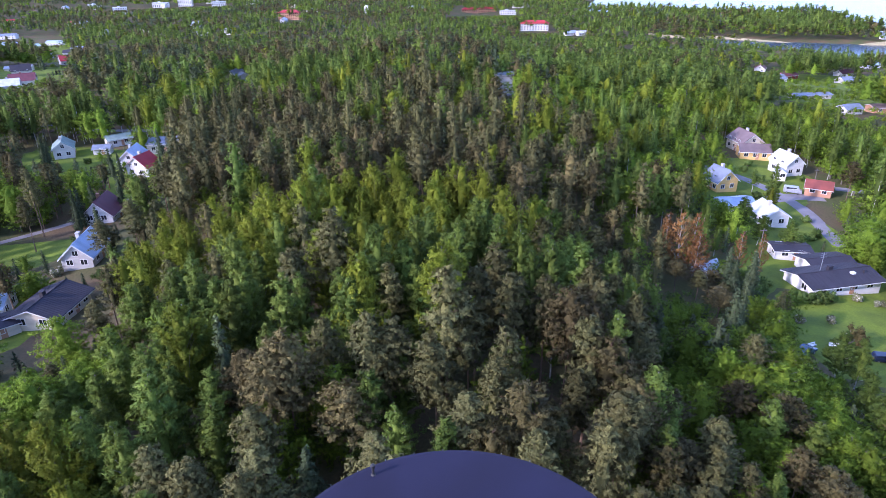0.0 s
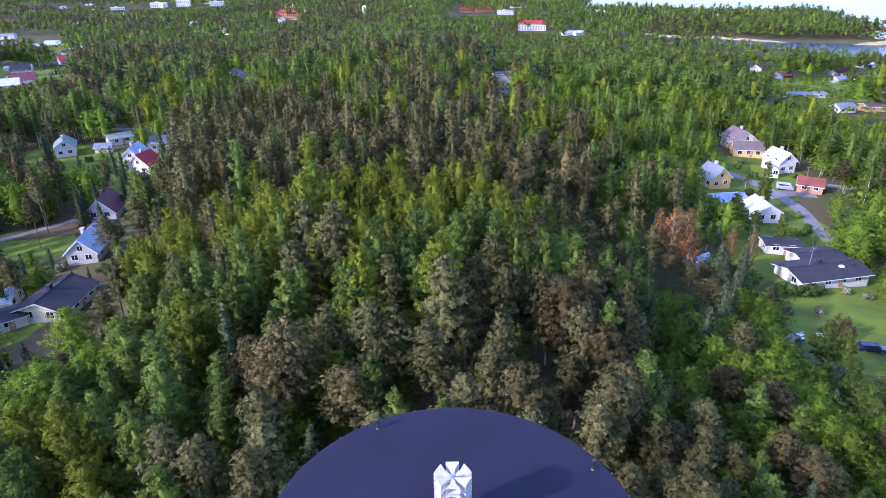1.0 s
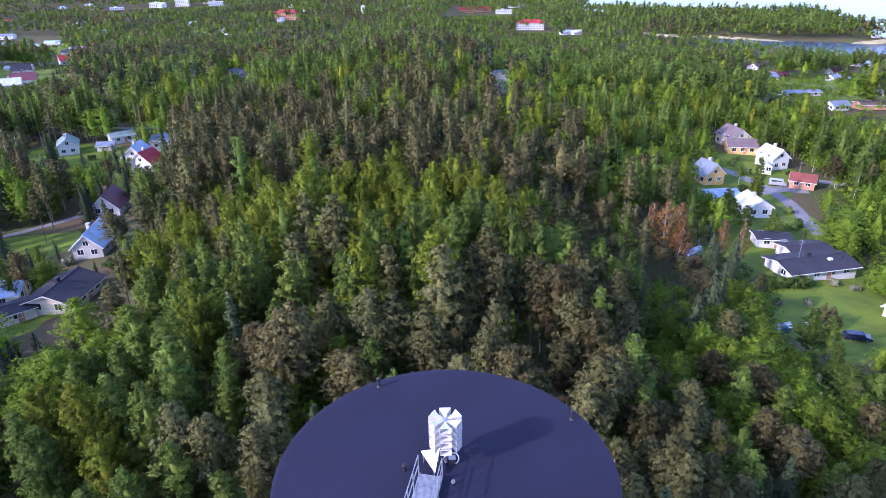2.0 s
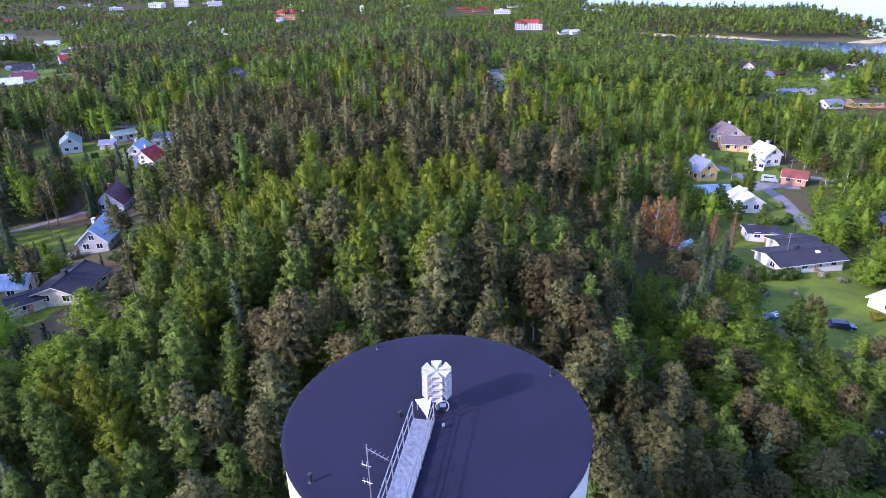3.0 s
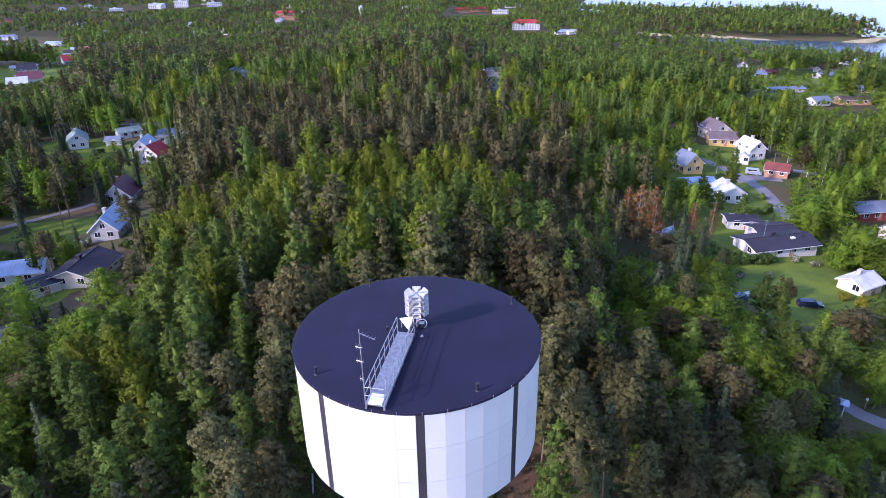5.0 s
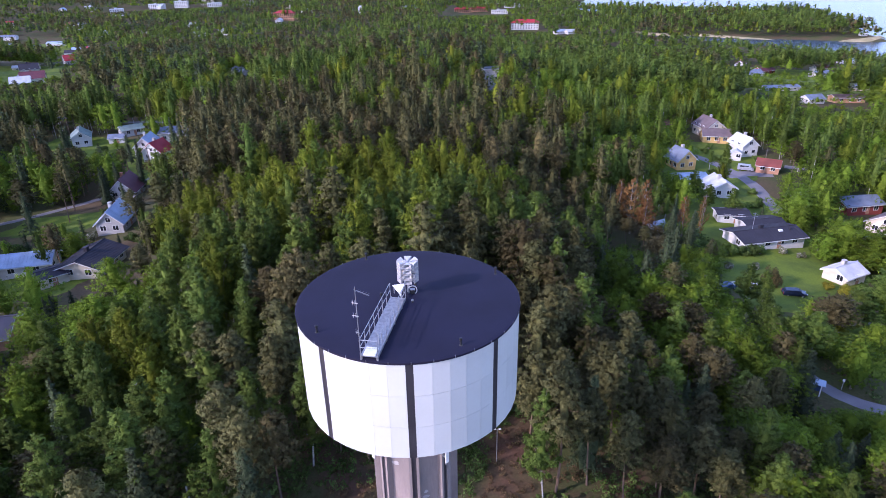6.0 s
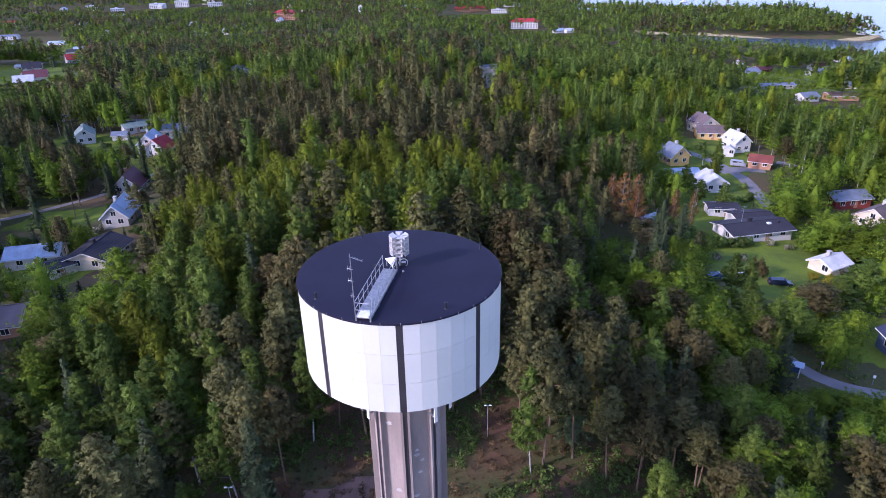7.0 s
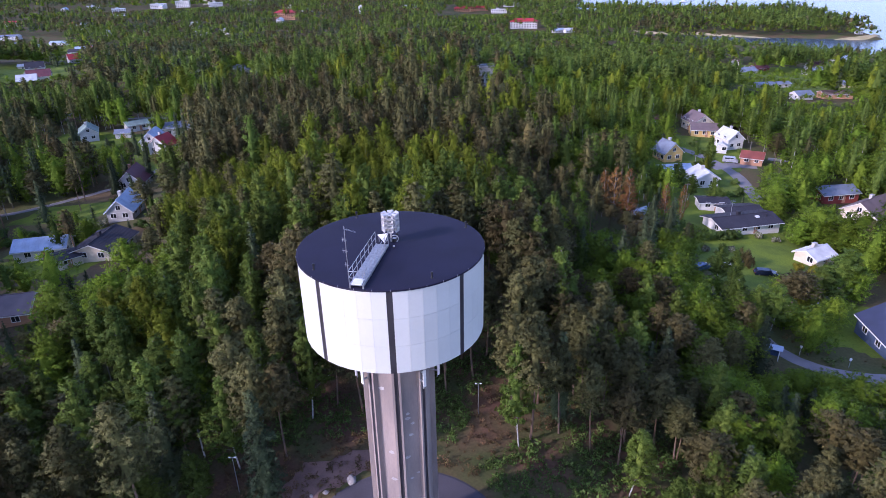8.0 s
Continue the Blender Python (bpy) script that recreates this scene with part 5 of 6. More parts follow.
def window(parent, m, w, h):
    """A window set in a wall: white frame with a dark pane and a glazing bar. m puts its centre on the wall, x across, y out of the wall."""
    bm = bmesh.new()
    for x0, x1, z0, z1 in ((-w / 2 - 0.09, -w / 2, -h / 2 - 0.09, h / 2 + 0.09), (w / 2, w / 2 + 0.09, -h / 2 - 0.09, h / 2 + 0.09), (-w / 2, w / 2, h / 2, h / 2 + 0.09), (-w / 2, w / 2, -h / 2 - 0.09, -h / 2), (-0.03, 0.03, -h / 2, h / 2)):
        box(bm, x0, x1, -0.02, 0.06, z0, z1)
    bmesh.ops.transform(bm, matrix=m, verts=bm.verts)
    fr = part("window", bm, M_WHITE, parent)
    bm = bmesh.new()
    box(bm, -w / 2, w / 2, -0.02, 0.02, -h / 2, h / 2, m)
    part("pane", bm, M_GLASS, fr)


def house(x, y, rot, L, W, wall_h, roof_h, wall, roof, label, chimney=True, side=3, gable=2, door=True, hip=0.0, over=0.5, seams=0.0, name="house", lift=0.0, group=""):
    """A house with its ridge along local x, gables at both ends (cut back by hip), windows, a door and a chimney."""
    zs = [gz(x + dx, y + dy) for dx in (-L / 3, L / 3) for dy in (-W / 3, W / 3)]
    root = thing(name, pose(x, y, sum(zs) / 4 + 0.3 + lift, 0, 0, rot), label, "house", group)
    l, w = L / 2, W / 2
    bm = bmesh.new()
    lower = [bm.verts.new((a, b, -1.6)) for a, b in ((-l, -w), (l, -w), (l, w), (-l, w))]
    upper = [bm.verts.new((a, b, wall_h - 0.08)) for a, b in ((-l, -w), (l, -w), (l, w), (-l, w))]
    ridge = [bm.verts.new((-l + hip, 0, wall_h + roof_h - 0.22)), bm.verts.new((l - hip, 0, wall_h + roof_h - 0.22))]
    for i in range(4):
        bm.faces.new((lower[i], lower[(i + 1) % 4], upper[(i + 1) % 4], upper[i]))
    bm.faces.new((upper[1], upper[2], ridge[1])), bm.faces.new((upper[3], upper[0], ridge[0]))
    bm.faces.new((upper[0], upper[1], ridge[1], ridge[0])), bm.faces.new((upper[2], upper[3], ridge[0], ridge[1]))
    part("wall", bm, wall, root)
    drop = roof_h / w * over
    e = l + over * 0.8
    zr, ze = wall_h + roof_h, wall_h - drop
    rf = None
    for s in (-1, 1):
        bm = bmesh.new()
        slab(bm, [(-s * -e, s * (w + over), ze), (-s * e, s * (w + over), ze), (-s * (e - hip), 0, zr), (s * (e - hip), 0, zr)], 0.16)
        slope = part("roof_slope", bm, roof, root)
        rf = rf or slope
        if seams:
            n = int(2 * e / seams)
            for i in range(1, n):
                sx = -e + 2 * e * i / n
                k = min(1.0, (e - abs(sx)) / hip) if hip else 1.0
                bm = bmesh.new()
                tube(bm, (sx, s * (w + over), ze + 0.02), (sx, s * (w + over) * (1 - k), ze + (zr - ze) * k + 0.02), 0.035, n=4)
                part("seam", bm, roof, slope)
        if hip:
            bm = bmesh.new()
            slab(bm, [(s * e, -s * (w + over), ze), (s * e, s * (w + over), ze), (s * (e - hip), 0, zr)], 0.16)
            part("roof_slope", bm, roof, root)
        bm = bmesh.new()
        box(bm, -e, e, s * (w + over) - 0.05, s * (w + over) + 0.05, ze - 0.26, ze - 0.10)
        part("eaves_board", bm, M_WHITE, slope)
        if not hip:
            for q in (-1, 1):
                bm = bmesh.new()
                slab(bm, [(s * e - 0.04, q * (w + over), ze - 0.17), (s * e + 0.04, q * (w + over), ze - 0.17), (s * e + 0.04, 0, zr - 0.17), (s * e - 0.04, 0, zr - 0.17)], 0.18)
                bmesh.ops.recalc_face_normals(bm, faces=bm.faces)
                part("barge_board", bm, M_WHITE, root)
    bm = bmesh.new()
    tube(bm, (-e + hip, 0, zr + 0.02), (e - hip, 0, zr + 0.02), 0.11, n=6)
    part("ridge_cap", bm, roof, root)
    if chimney:
        bm = bmesh.new()
        box(bm, -0.1 * l - 0.45, -0.1 * l + 0.45, 0.1, 0.8, wall_h + roof_h * 0.5, zr + 0.8)
        box(bm, -0.1 * l - 0.52, -0.1 * l + 0.52, 0.03, 0.87, zr + 0.8, zr + 0.9)
        part("chimney", bm, T_DARK if roof is T_DARK else W_BRICK if wall is W_BRICK or roof is T_MAROON else W_GREY, root)
    for s in (-1, 1):
        face = Matrix.Translation((0, s * w, 0)) @ pose(0, 0, 0, 0, 0, 0 if s > 0 else 180)
        for i in range(side):
            window(root, face @ Matrix.Translation((L * ((i + 0.5) / side - 0.5) * 0.9, 0, 1.6)), 1.3, 1.25)
            if wall_h > 4:
                window(root, face @ Matrix.Translation((L * ((i + 0.5) / side - 0.5) * 0.9, 0, 4.1)), 1.2, 1.1)
        end = Matrix.Translation((s * l, 0, 0)) @ pose(0, 0, 0, 0, 0, -90 if s > 0 else 90)
        if gable and not hip:
            window(root, end @ Matrix.Translation((-W * 0.22, 0, 1.6)), 1.3, 1.2)
            if roof_h > 2.2:
                window(root, end @ Matrix.Translation((0.0, 0, wall_h + 0.7)), 1.1, 1.1)
            if gable > 1:
                window(root, end @ Matrix.Translation((W * 0.24, 0, 1.6)), 1.3, 1.2)
    if door:
        bm = bmesh.new()
        box(bm, L * 0.08 - 0.5, L * 0.08 + 0.5, -w - 0.05, -w + 0.02, -0.05, 2.05)
        dr = part("door", bm, W_BRICK, root)
        bm = bmesh.new()
        tube(bm, (L * 0.08 + 0.36, -w - 0.10, 1.0), (L * 0.08 + 0.36, -w - 0.05, 1.0), 0.03, n=6)
        part("handle", bm, M_GALV, dr)
    return root


# houses by the wood, nearest first
bungalow = house(79.4, 100.2, 11, 15.8, 8.2, 2.5, 0.95, W_WHITE, T_DARK, "low white bungalow with a broad dark sheet-metal roof", True, 4, 1, seams=0.9, over=0.7)
house(82.2, 107.3, 6, 9.4, 7.0, 2.45, 0.75, W_WHITE, T_DARK, "low white wing behind a bungalow under a dark roof", False, 2, 1, seams=0.9, over=0.6, name="annex")
house(78.2, 115.0, -8, 7.6, 4.8, 2.3, 0.35, W_WHITE, T_DARK, "white garage with a low dark roof beside a bungalow", False, 2, 1, name="garage")
house(84.8, 138.6, 91.7, 7.9, 6.6, 3.1, 1.9, W_WHITE, T_WHITE, "white gabled house with a white sheet-metal roof", True, 3, 2, seams=0.7)
house(79.6, 147.5, 5, 9.0, 6.0, 2.6, 0.8, W_WHITE, T_BLUE, "outbuilding with a pale shiny sheet roof", False, 2, 1, seams=0.8, name="outbuilding")
house(84.1, 167.7, -72.6, 6.8, 7.2, 3.4, 3.1, W_YELLOW, T_GREY, "yellow wooden house with a blue-grey roof", True, 3, 2, seams=0.7)
house(113.3, 185.6, -78.6, 8.4, 6.2, 4.1, 2.6, W_WHITE, T_WHITE, "two-storey white house with a white roof", True, 2, 2, seams=0.8)
house(107.6, 178.0, 68, 3.0, 3.4, 2.6, 1.0, W_WHITE, T_WHITE, "white entrance porch with an arched front", False, 0, 1, name="porch", door=False, over=0.2)
house(112.6, 214.6, -83, 10.5, 8.3, 4.1, 3.0, W_CREAM, T_BROWN, "cream house under a large brown tiled roof", True, 3, 2)
house(111.0, 204.0, -12, 10.0, 6.5, 3.0, 1.8, W_YELLOW, T_BROWN, "yellow wing with a brown tiled roof", False, 3, 1, name="annex")
house(112.0, 163.5, -30, 6.8, 6.2, 2.5, 1.4, W_BRICK, roof_mat("orange_tile_roof", (0.24, 0.062, 0.040)), "orange brick garage with a bright red tiled roof", False, 2, 2, name="garage")
house(86.6, 79.8, 25, 6.2, 5.2, 2.3, 1.2, W_CREAM, T_WHITE, "small white summerhouse with a white roof", True, 1, 1, name="summerhouse", seams=0.6)
house(78.3, 38.8, 84, 13.5, 9.5, 3.0, 2.6, W_BLUE, roof_mat("blue_black_roof", (0.035, 0.04, 0.075)), "dark blue wooden house with white windows", False, 3, 2)
house(118.0, 126.0, 8, 11.0, 7.0, 2.8, 1.2, W_RED, T_GREY, "red wooden house under a grey roof", False, 3, 1)
house(119.0, 110.5, 30, 12.0, 9.0, 3.0, 2.8, W_CREAM, T_BROWN, "house with a brown tiled roof among trees", True, 3, 2)
house(116.0, 135.5, 40, 3.5, 3.0, 2.3, 0.8, W_WHITE, T_WHITE, "small white shed among trees", False, 0, 1, name="shed")
house(53.5, 100.5, 30, 4.5, 3.5, 2.2, 1.2, W_GREY, T_BLUE, "small pale blue-roofed shed at the wood's edge", False, 1, 1, name="shed")
house(72.5, 207.0, 20, 10.0, 8.0, 3.2, 2.8, W_CREAM, T_MAROON, "house with a dark red roof among trees", True, 3, 2)
house(93.0, 214.5, 20, 6.0, 5.0, 3.4, 1.6, W_BRICK, T_MAROON, "small brick house with a dark red roof", True, 1, 1)
house(-72.0, 87.0, 86, 10.5, 8.6, 2.75, 1.6, W_CREAM, T_DARK, "low cream house with a broad dark sheet-metal roof", True, 4, 2, seams=0.55, over=0.8)
house(-78.6, 81.6, 40, 6.0, 5.0, 2.4, 0.5, W_CREAM, T_DARK, "low wing with a dark roof", False, 1, 1, seams=0.6, name="annex")
house(-88.4, 90.6, 12, 11.0, 6.5, 2.7, 1.5, W_WHITE, T_BLUE, "white garage with a pale sheet-metal roof", False, 2, 2, seams=0.7, name="garage")
house(-78.9, 112.9, 95.3, 9.5, 6.4, 3.0, 2.9, W_GREY, T_BLUE, "grey rendered gabled house with a pale blue sheet roof", True, 2, 2, seams=0.7)
house(-90.35, 144.1, 94.2, 8.9, 7.6, 2.5, 3.5, W_WHITE, T_MAROON, "white gabled house with a dark maroon roof", True, 3, 2)
house(-97.8, 186.8, 74, 7.0, 8.0, 3.4, 3.2, W_WHITE, T_RED, "white gabled house with a bright red roof", True, 3, 2)
house(-106.5, 199.0, 94, 9.5, 7.2, 3.6, 3.2, W_WHITE, T_BLUE, "white gabled house with a pale grey sheet roof", True, 3, 2, seams=0.8)
house(-104.0, 219.0, 10, 11.0, 7.0, 3.5, 1.6, W_GREY, T_GREY, "grey house with a low grey roof", False, 3, 1)
house(-142.5, 219.8, 116.5, 10.5, 6.8, 3.7, 2.5, W_WHITE, T_GREEN, "white gabled house with a grey-green roof", True, 3, 2)
house(-128.5, 234.0, 40, 9.0, 6.0, 2.8, 1.2, W_WHITE, T_GREEN, "low white outbuilding with a grey-green roof", False, 2, 1, name="outbuilding")
house(-128.8, 221.5, 10, 6.0, 4.0, 2.3, 0.9, W_WHITE, T_GREY, "small white shed in a garden", False, 1, 1, name="shed")
house(-76.5, 56.5, 12, 12.0, 8.0, 2.8, 1.8, W_BRICK, T_BROWN, "low brick house with a brown roof under trees", False, 3, 1)
house(-93.0, 62.0, 12, 8.0, 6.0, 2.5, 1.2, W_RED, T_BROWN, "red shed with a brown roof under trees", False, 1, 1, name="shed")

# roof light, flue and aerial of the bungalow
bm = bmesh.new()
box(bm, 2.6, 3.5, -1.9, -1.2, 3.05, 3.42)
part("roof_light", bm, M_WHITE, bungalow)
bm = bmesh.new()
tube(bm, (5.6, -1.6, 2.9), (5.6, -1.6, 3.7), 0.22, n=8)
part("flue", bm, T_DARK, bungalow)
bm = bmesh.new()
tube(bm, (-3.2, 0.2, 3.2), (-3.2, 0.2, 7.6), 0.06, n=6)
for az in (6.6, 7.1, 7.5):
    tube(bm, (-3.9, 0.2, az), (-2.5, 0.2, az), 0.03, n=4)
part("aerial", bm, M_GALV, bungalow)

# houses and blocks farther off
FAR_HOUSES = [
    (31, 300, 8, 8, 8, 9.0, 0.6, W_GREY, T_GREY), (42, 276, 8, 9, 7, 3.5, 0.6, W_WHITE, T_WHITE), (-133, 420, 118, 24, 9, 4, 1.6, W_GREY, T_GREY),
    (-99, 640, 60, 14, 10, 5, 3, W_WHITE, T_GREY), (298, 588, 60, 13, 9, 3.4, 3, W_WHITE, T_MAROON), (259, 485, 12, 16, 10, 3.2, 2.4, W_WHITE, T_GREY),
    (287, 520, 25, 16, 10, 3.4, 2.6, W_RED, T_MAROON), (307, 470, 15, 14, 9, 3.2, 2.2, W_GREY, T_GREY), (211, 349, 5, 22, 7, 2.6, 0.8, W_GREY, T_GREY),
    (262, 352, 5, 14, 8, 3.0, 1.6, W_CREAM, T_GREY), (198, 291, 10, 9, 7, 2.8, 1.6, W_WHITE, T_GREY), (219, 296, -4, 15, 8, 2.8, 1.2, W_BRICK, T_BROWN),
    (351, 546, 20, 14, 9, 3.4, 2.4, W_WHITE, T_MAROON), (412, 606, 10, 15, 9, 3.2, 2.0, W_WHITE, T_BLUE), (375, 500, 10, 10, 8, 3.2, 2.0, W_WHITE, T_BLUE),
    (-291, 440, 30, 12, 9, 4.5, 3.5, W_WHITE, T_DARK), (-257, 386, 25, 14, 10, 4.0, 3.6, W_WHITE, T_MAROON), (-253, 366, 25, 11, 9, 4.0, 3.0, W_WHITE, T_WHITE),
    (-319, 482, 20, 18, 9, 3.0, 1.0, W_CREAM, T_WHITE), (-323, 556, 40, 12, 9, 4.0, 4.0, W_WHITE, T_RED), (-419, 624, 5, 12, 9, 4.0, 3.0, W_BRICK, T_MAROON),
    (-440, 798, 20, 20, 10, 4.0, 2.0, W_WHITE, T_BLUE), (-410, 720, 10, 14, 9, 4.0, 2.6, W_WHITE, T_DARK), (-630, 960, 10, 26, 12, 5.0, 2.0, W_WHITE, T_GREY),
    (-513, 875, 0, 22, 10, 4.0, 2.0, W_WHITE, T_BLUE), (182, 906, 20, 16, 9, 3.4, 2.4, W_WHITE, T_BLUE), (196, 900, 20, 14, 9, 3.4, 2.4, W_WHITE, T_WHITE),
    (-335, 1290, 0, 40, 12, 6.0, 2.0, W_BRICK, T_RED), (-50, 1290, 30, 14, 9, 5.0, 5.0, W_WHITE, T_WHITE), (-34, 1296, 30, 14, 9, 5.0, 5.0, W_WHITE, T_GREY),
]
for hx, hy, hr, hl, hw, wh, rh, wm, rm in FAR_HOUSES:
    words = {W_GREY: "grey", W_WHITE: "white", W_RED: "red", W_CREAM: "cream", W_BRICK: "brick"}[wm], {T_GREY: "blue-grey", T_WHITE: "white", T_MAROON: "dark red", T_DARK: "dark", T_BLUE: "pale blue", T_BROWN: "brown", T_RED: "red"}[rm]
    house(hx, hy, hr, hl, hw, wh, rh, wm, rm, f"distant {words[0]} house with a {words[1]} roof among trees", rh > 2, 3 if hl < 20 else 5, 1, False, group="distant houses")

town = random.Random(11)
for _ in range(34):
    hx, hy = town.uniform(-900, -230), town.uniform(620, 1500)
    if abs(hx) > 0.74 * hy:
        continue
    words, wm, rm = town.choice((("white house with a pale", W_WHITE, T_WHITE), ("white house with a red", W_WHITE, T_RED), ("cream house with a dark", W_CREAM, T_DARK), ("grey house with a pale blue", W_GREY, T_BLUE)))
    house(hx, hy, town.uniform(0, 180), town.uniform(12, 22), town.uniform(9, 11), town.uniform(5, 9), town.uniform(1.5, 4), wm, rm, f"distant {words} roof in the town", False, 3, 1, False, group="distant houses")


def block(x, y, rot, L, W, storeys, wall, roof, label, name="apartment_building", hip=False):
    """A distant block with rows of windows."""
    h = storeys * 3.0 + 1
    root = thing(name, pose(x, y, gz(x, y), 0, 0, rot), label, "building", "distant blocks")
    bm = bmesh.new()
    box(bm, -L / 2, L / 2, -W / 2, W / 2, -2, h)
    part("wall", bm, wall, root)
    bm = bmesh.new()
    if hip:
        slab(bm, [(-L / 2 - 1, -W / 2 - 1, h), (L / 2 + 1, -W / 2 - 1, h), (L / 2 - W / 2, 0, h + 4), (-L / 2 + W / 2, 0, h + 4)], 0.3)
        slab(bm, [(L / 2 + 1, W / 2 + 1, h), (-L / 2 - 1, W / 2 + 1, h), (-L / 2 + W / 2, 0, h + 4), (L / 2 - W / 2, 0, h + 4)], 0.3)
        slab(bm, [(L / 2 + 1, -W / 2 - 1, h), (L / 2 + 1, W / 2 + 1, h), (L / 2 - W / 2, 0, h + 4)], 0.3)
        slab(bm, [(-L / 2 - 1, W / 2 + 1, h), (-L / 2 - 1, -W / 2 - 1, h), (-L / 2 + W / 2, 0, h + 4)], 0.3)
    else:
        box(bm, -L / 2 - 0.3, L / 2 + 0.3, -W / 2 - 0.3, W / 2 + 0.3, h, h + 0.5)
        box(bm, -L / 6, -L / 6 + 5, -2, 2, h + 0.5, h + 2.5)
    part("roof", bm, roof, root)
    n = int(L / 4)
    for s in range(storeys):
        for i in range(n):
            bm = bmesh.new()
            cx = L * ((i + 0.5) / n - 0.5)
            box(bm, cx - 1.0, cx + 1.0, -W / 2 - 0.05, -W / 2 + 0.02, s * 3 + 1.4, s * 3 + 2.9)
            part("window", bm, M_GLASS, root)
    return root


block(-738, 1445, 25, 26, 14, 3, W_WHITE, T_WHITE, "distant white apartment block behind trees")
block(-641, 1350, 25, 26, 14, 4, W_WHITE, T_WHITE, "distant white apartment block behind trees")
block(-615, 1492, 10, 34, 13, 3, W_WHITE, T_WHITE, "long distant white apartment block behind trees")
block(-570, 1520, 5, 30, 13, 4, W_WHITE, T_WHITE, "long distant white apartment block behind trees")
block(-530, 1580, 5, 26, 13, 4, W_CREAM, T_WHITE, "long distant cream apartment block behind trees")
block(-481, 1475, 20, 30, 14, 4, W_WHITE, T_WHITE, "distant white apartment block behind trees")
block(-430, 1560, 20, 30, 14, 4, W_WHITE, T_WHITE, "distant white apartment block behind trees")
block(-270, 1215, -12, 40, 18, 4, W_BRICK, T_RED, "large orange brick building with a red hipped roof", "villa", True)
block(140, 962, -8, 40, 14, 3, W_WHITE, T_RED, "long white building with a red roof by the shore", "institution", True)
block(60, 1280, 0, 30, 12, 2, W_BRICK, T_RED, "distant brick building with a red roof", "institution", True)
block(95, 1300, 0, 34, 12, 2, W_BRICK, T_RED, "distant brick building with a red roof", "institution", True)
block(130, 1250, 0, 30, 12, 2, W_WHITE, T_WHITE, "distant pale low building among trees", "warehouse")
block(175, 1400, 0, 40, 14, 2, W_WHITE, T_WHITE, "distant pale low building among trees", "warehouse")
block(130, 1500, 0, 50, 16, 3, W_WHITE, T_WHITE, "distant pale low building among trees", "warehouse")
block(80, 1560, 0, 50, 16, 3, W_CREAM, T_WHITE, "distant cream building among trees", "warehouse")
block(-135, 1250, 0, 7, 7, 5, W_WHITE, T_WHITE, "distant slim white tower among trees", "tower_house")

# ---- small things outdoors ----
def lamp_post(x, y, h, two=False):
    lp = thing("street_lamp", pose(x, y, gz(x, y) - 0.1), "slim grey lamp post with a white lamp head", "lamp post", "lamp posts")
    bm = bmesh.new()
    tube(bm, (0, 0, 0), (0, 0, h), 0.06, 0.035, 8)
    part("post", bm, M_GALV, lp)
    for s in ((-1, 1) if two else (0,)):
        bm = bmesh.new()
        if two:
            box(bm, s * 0.30 - 0.14, s * 0.30 + 0.14, -0.09, 0.09, h - 0.04, h + 0.06)
            bmesh.ops.bevel(bm, geom=bm.edges[:], offset=0.03, segments=1, affect="EDGES")
        else:
            tube(bm, (0, 0, h - 0.02), (0, 0, h + 0.28), 0.18, 0.14, 10)
            tube(bm, (0, 0, h + 0.28), (0, 0, h + 0.36), 0.2, 0.08, 10)
        part("lamp_head", bm, M_WHITE, lp)
    if two:
        bm = bmesh.new()
        tube(bm, (-0.2, 0, h - 0.03), (0.2, 0, h - 0.03), 0.025, n=6)
        part("arm", bm, M_GALV, lp)


lamp_post(8.3, 20.6, 5.0, True)
lamp_post(-19.5, 8.6, 5.5, True)
for lx, ly in ((59.6, 36.8), (65.5, 33.6), (71.4, 33.0)):
    lamp_post(lx, ly, 1.5)


def pole(x, y, h, label, name="utility_pole"):
    p = thing(name, pose(x, y, gz(x, y) - 0.2), label, "pole", "poles")
    bm = bmesh.new()
    tube(bm, (0, 0, 0), (0, 0, h), 0.14, 0.09, 8)
    part("pole", bm, M_GREYBARK, p)
    bm = bmesh.new()
    box(bm, -0.7, 0.7, -0.06, 0.06, h - 0.6, h - 0.45)
    part("crossarm", bm, M_GREYBARK, p)


pole(68.8, 110.2, 8.6, "pale wooden utility pole beside a low house")
pole(-93.0, 168.0, 9.0, "wooden utility pole between two gardens")
pole(112.5, 167.0, 7.0, "wooden utility pole beside the lane")


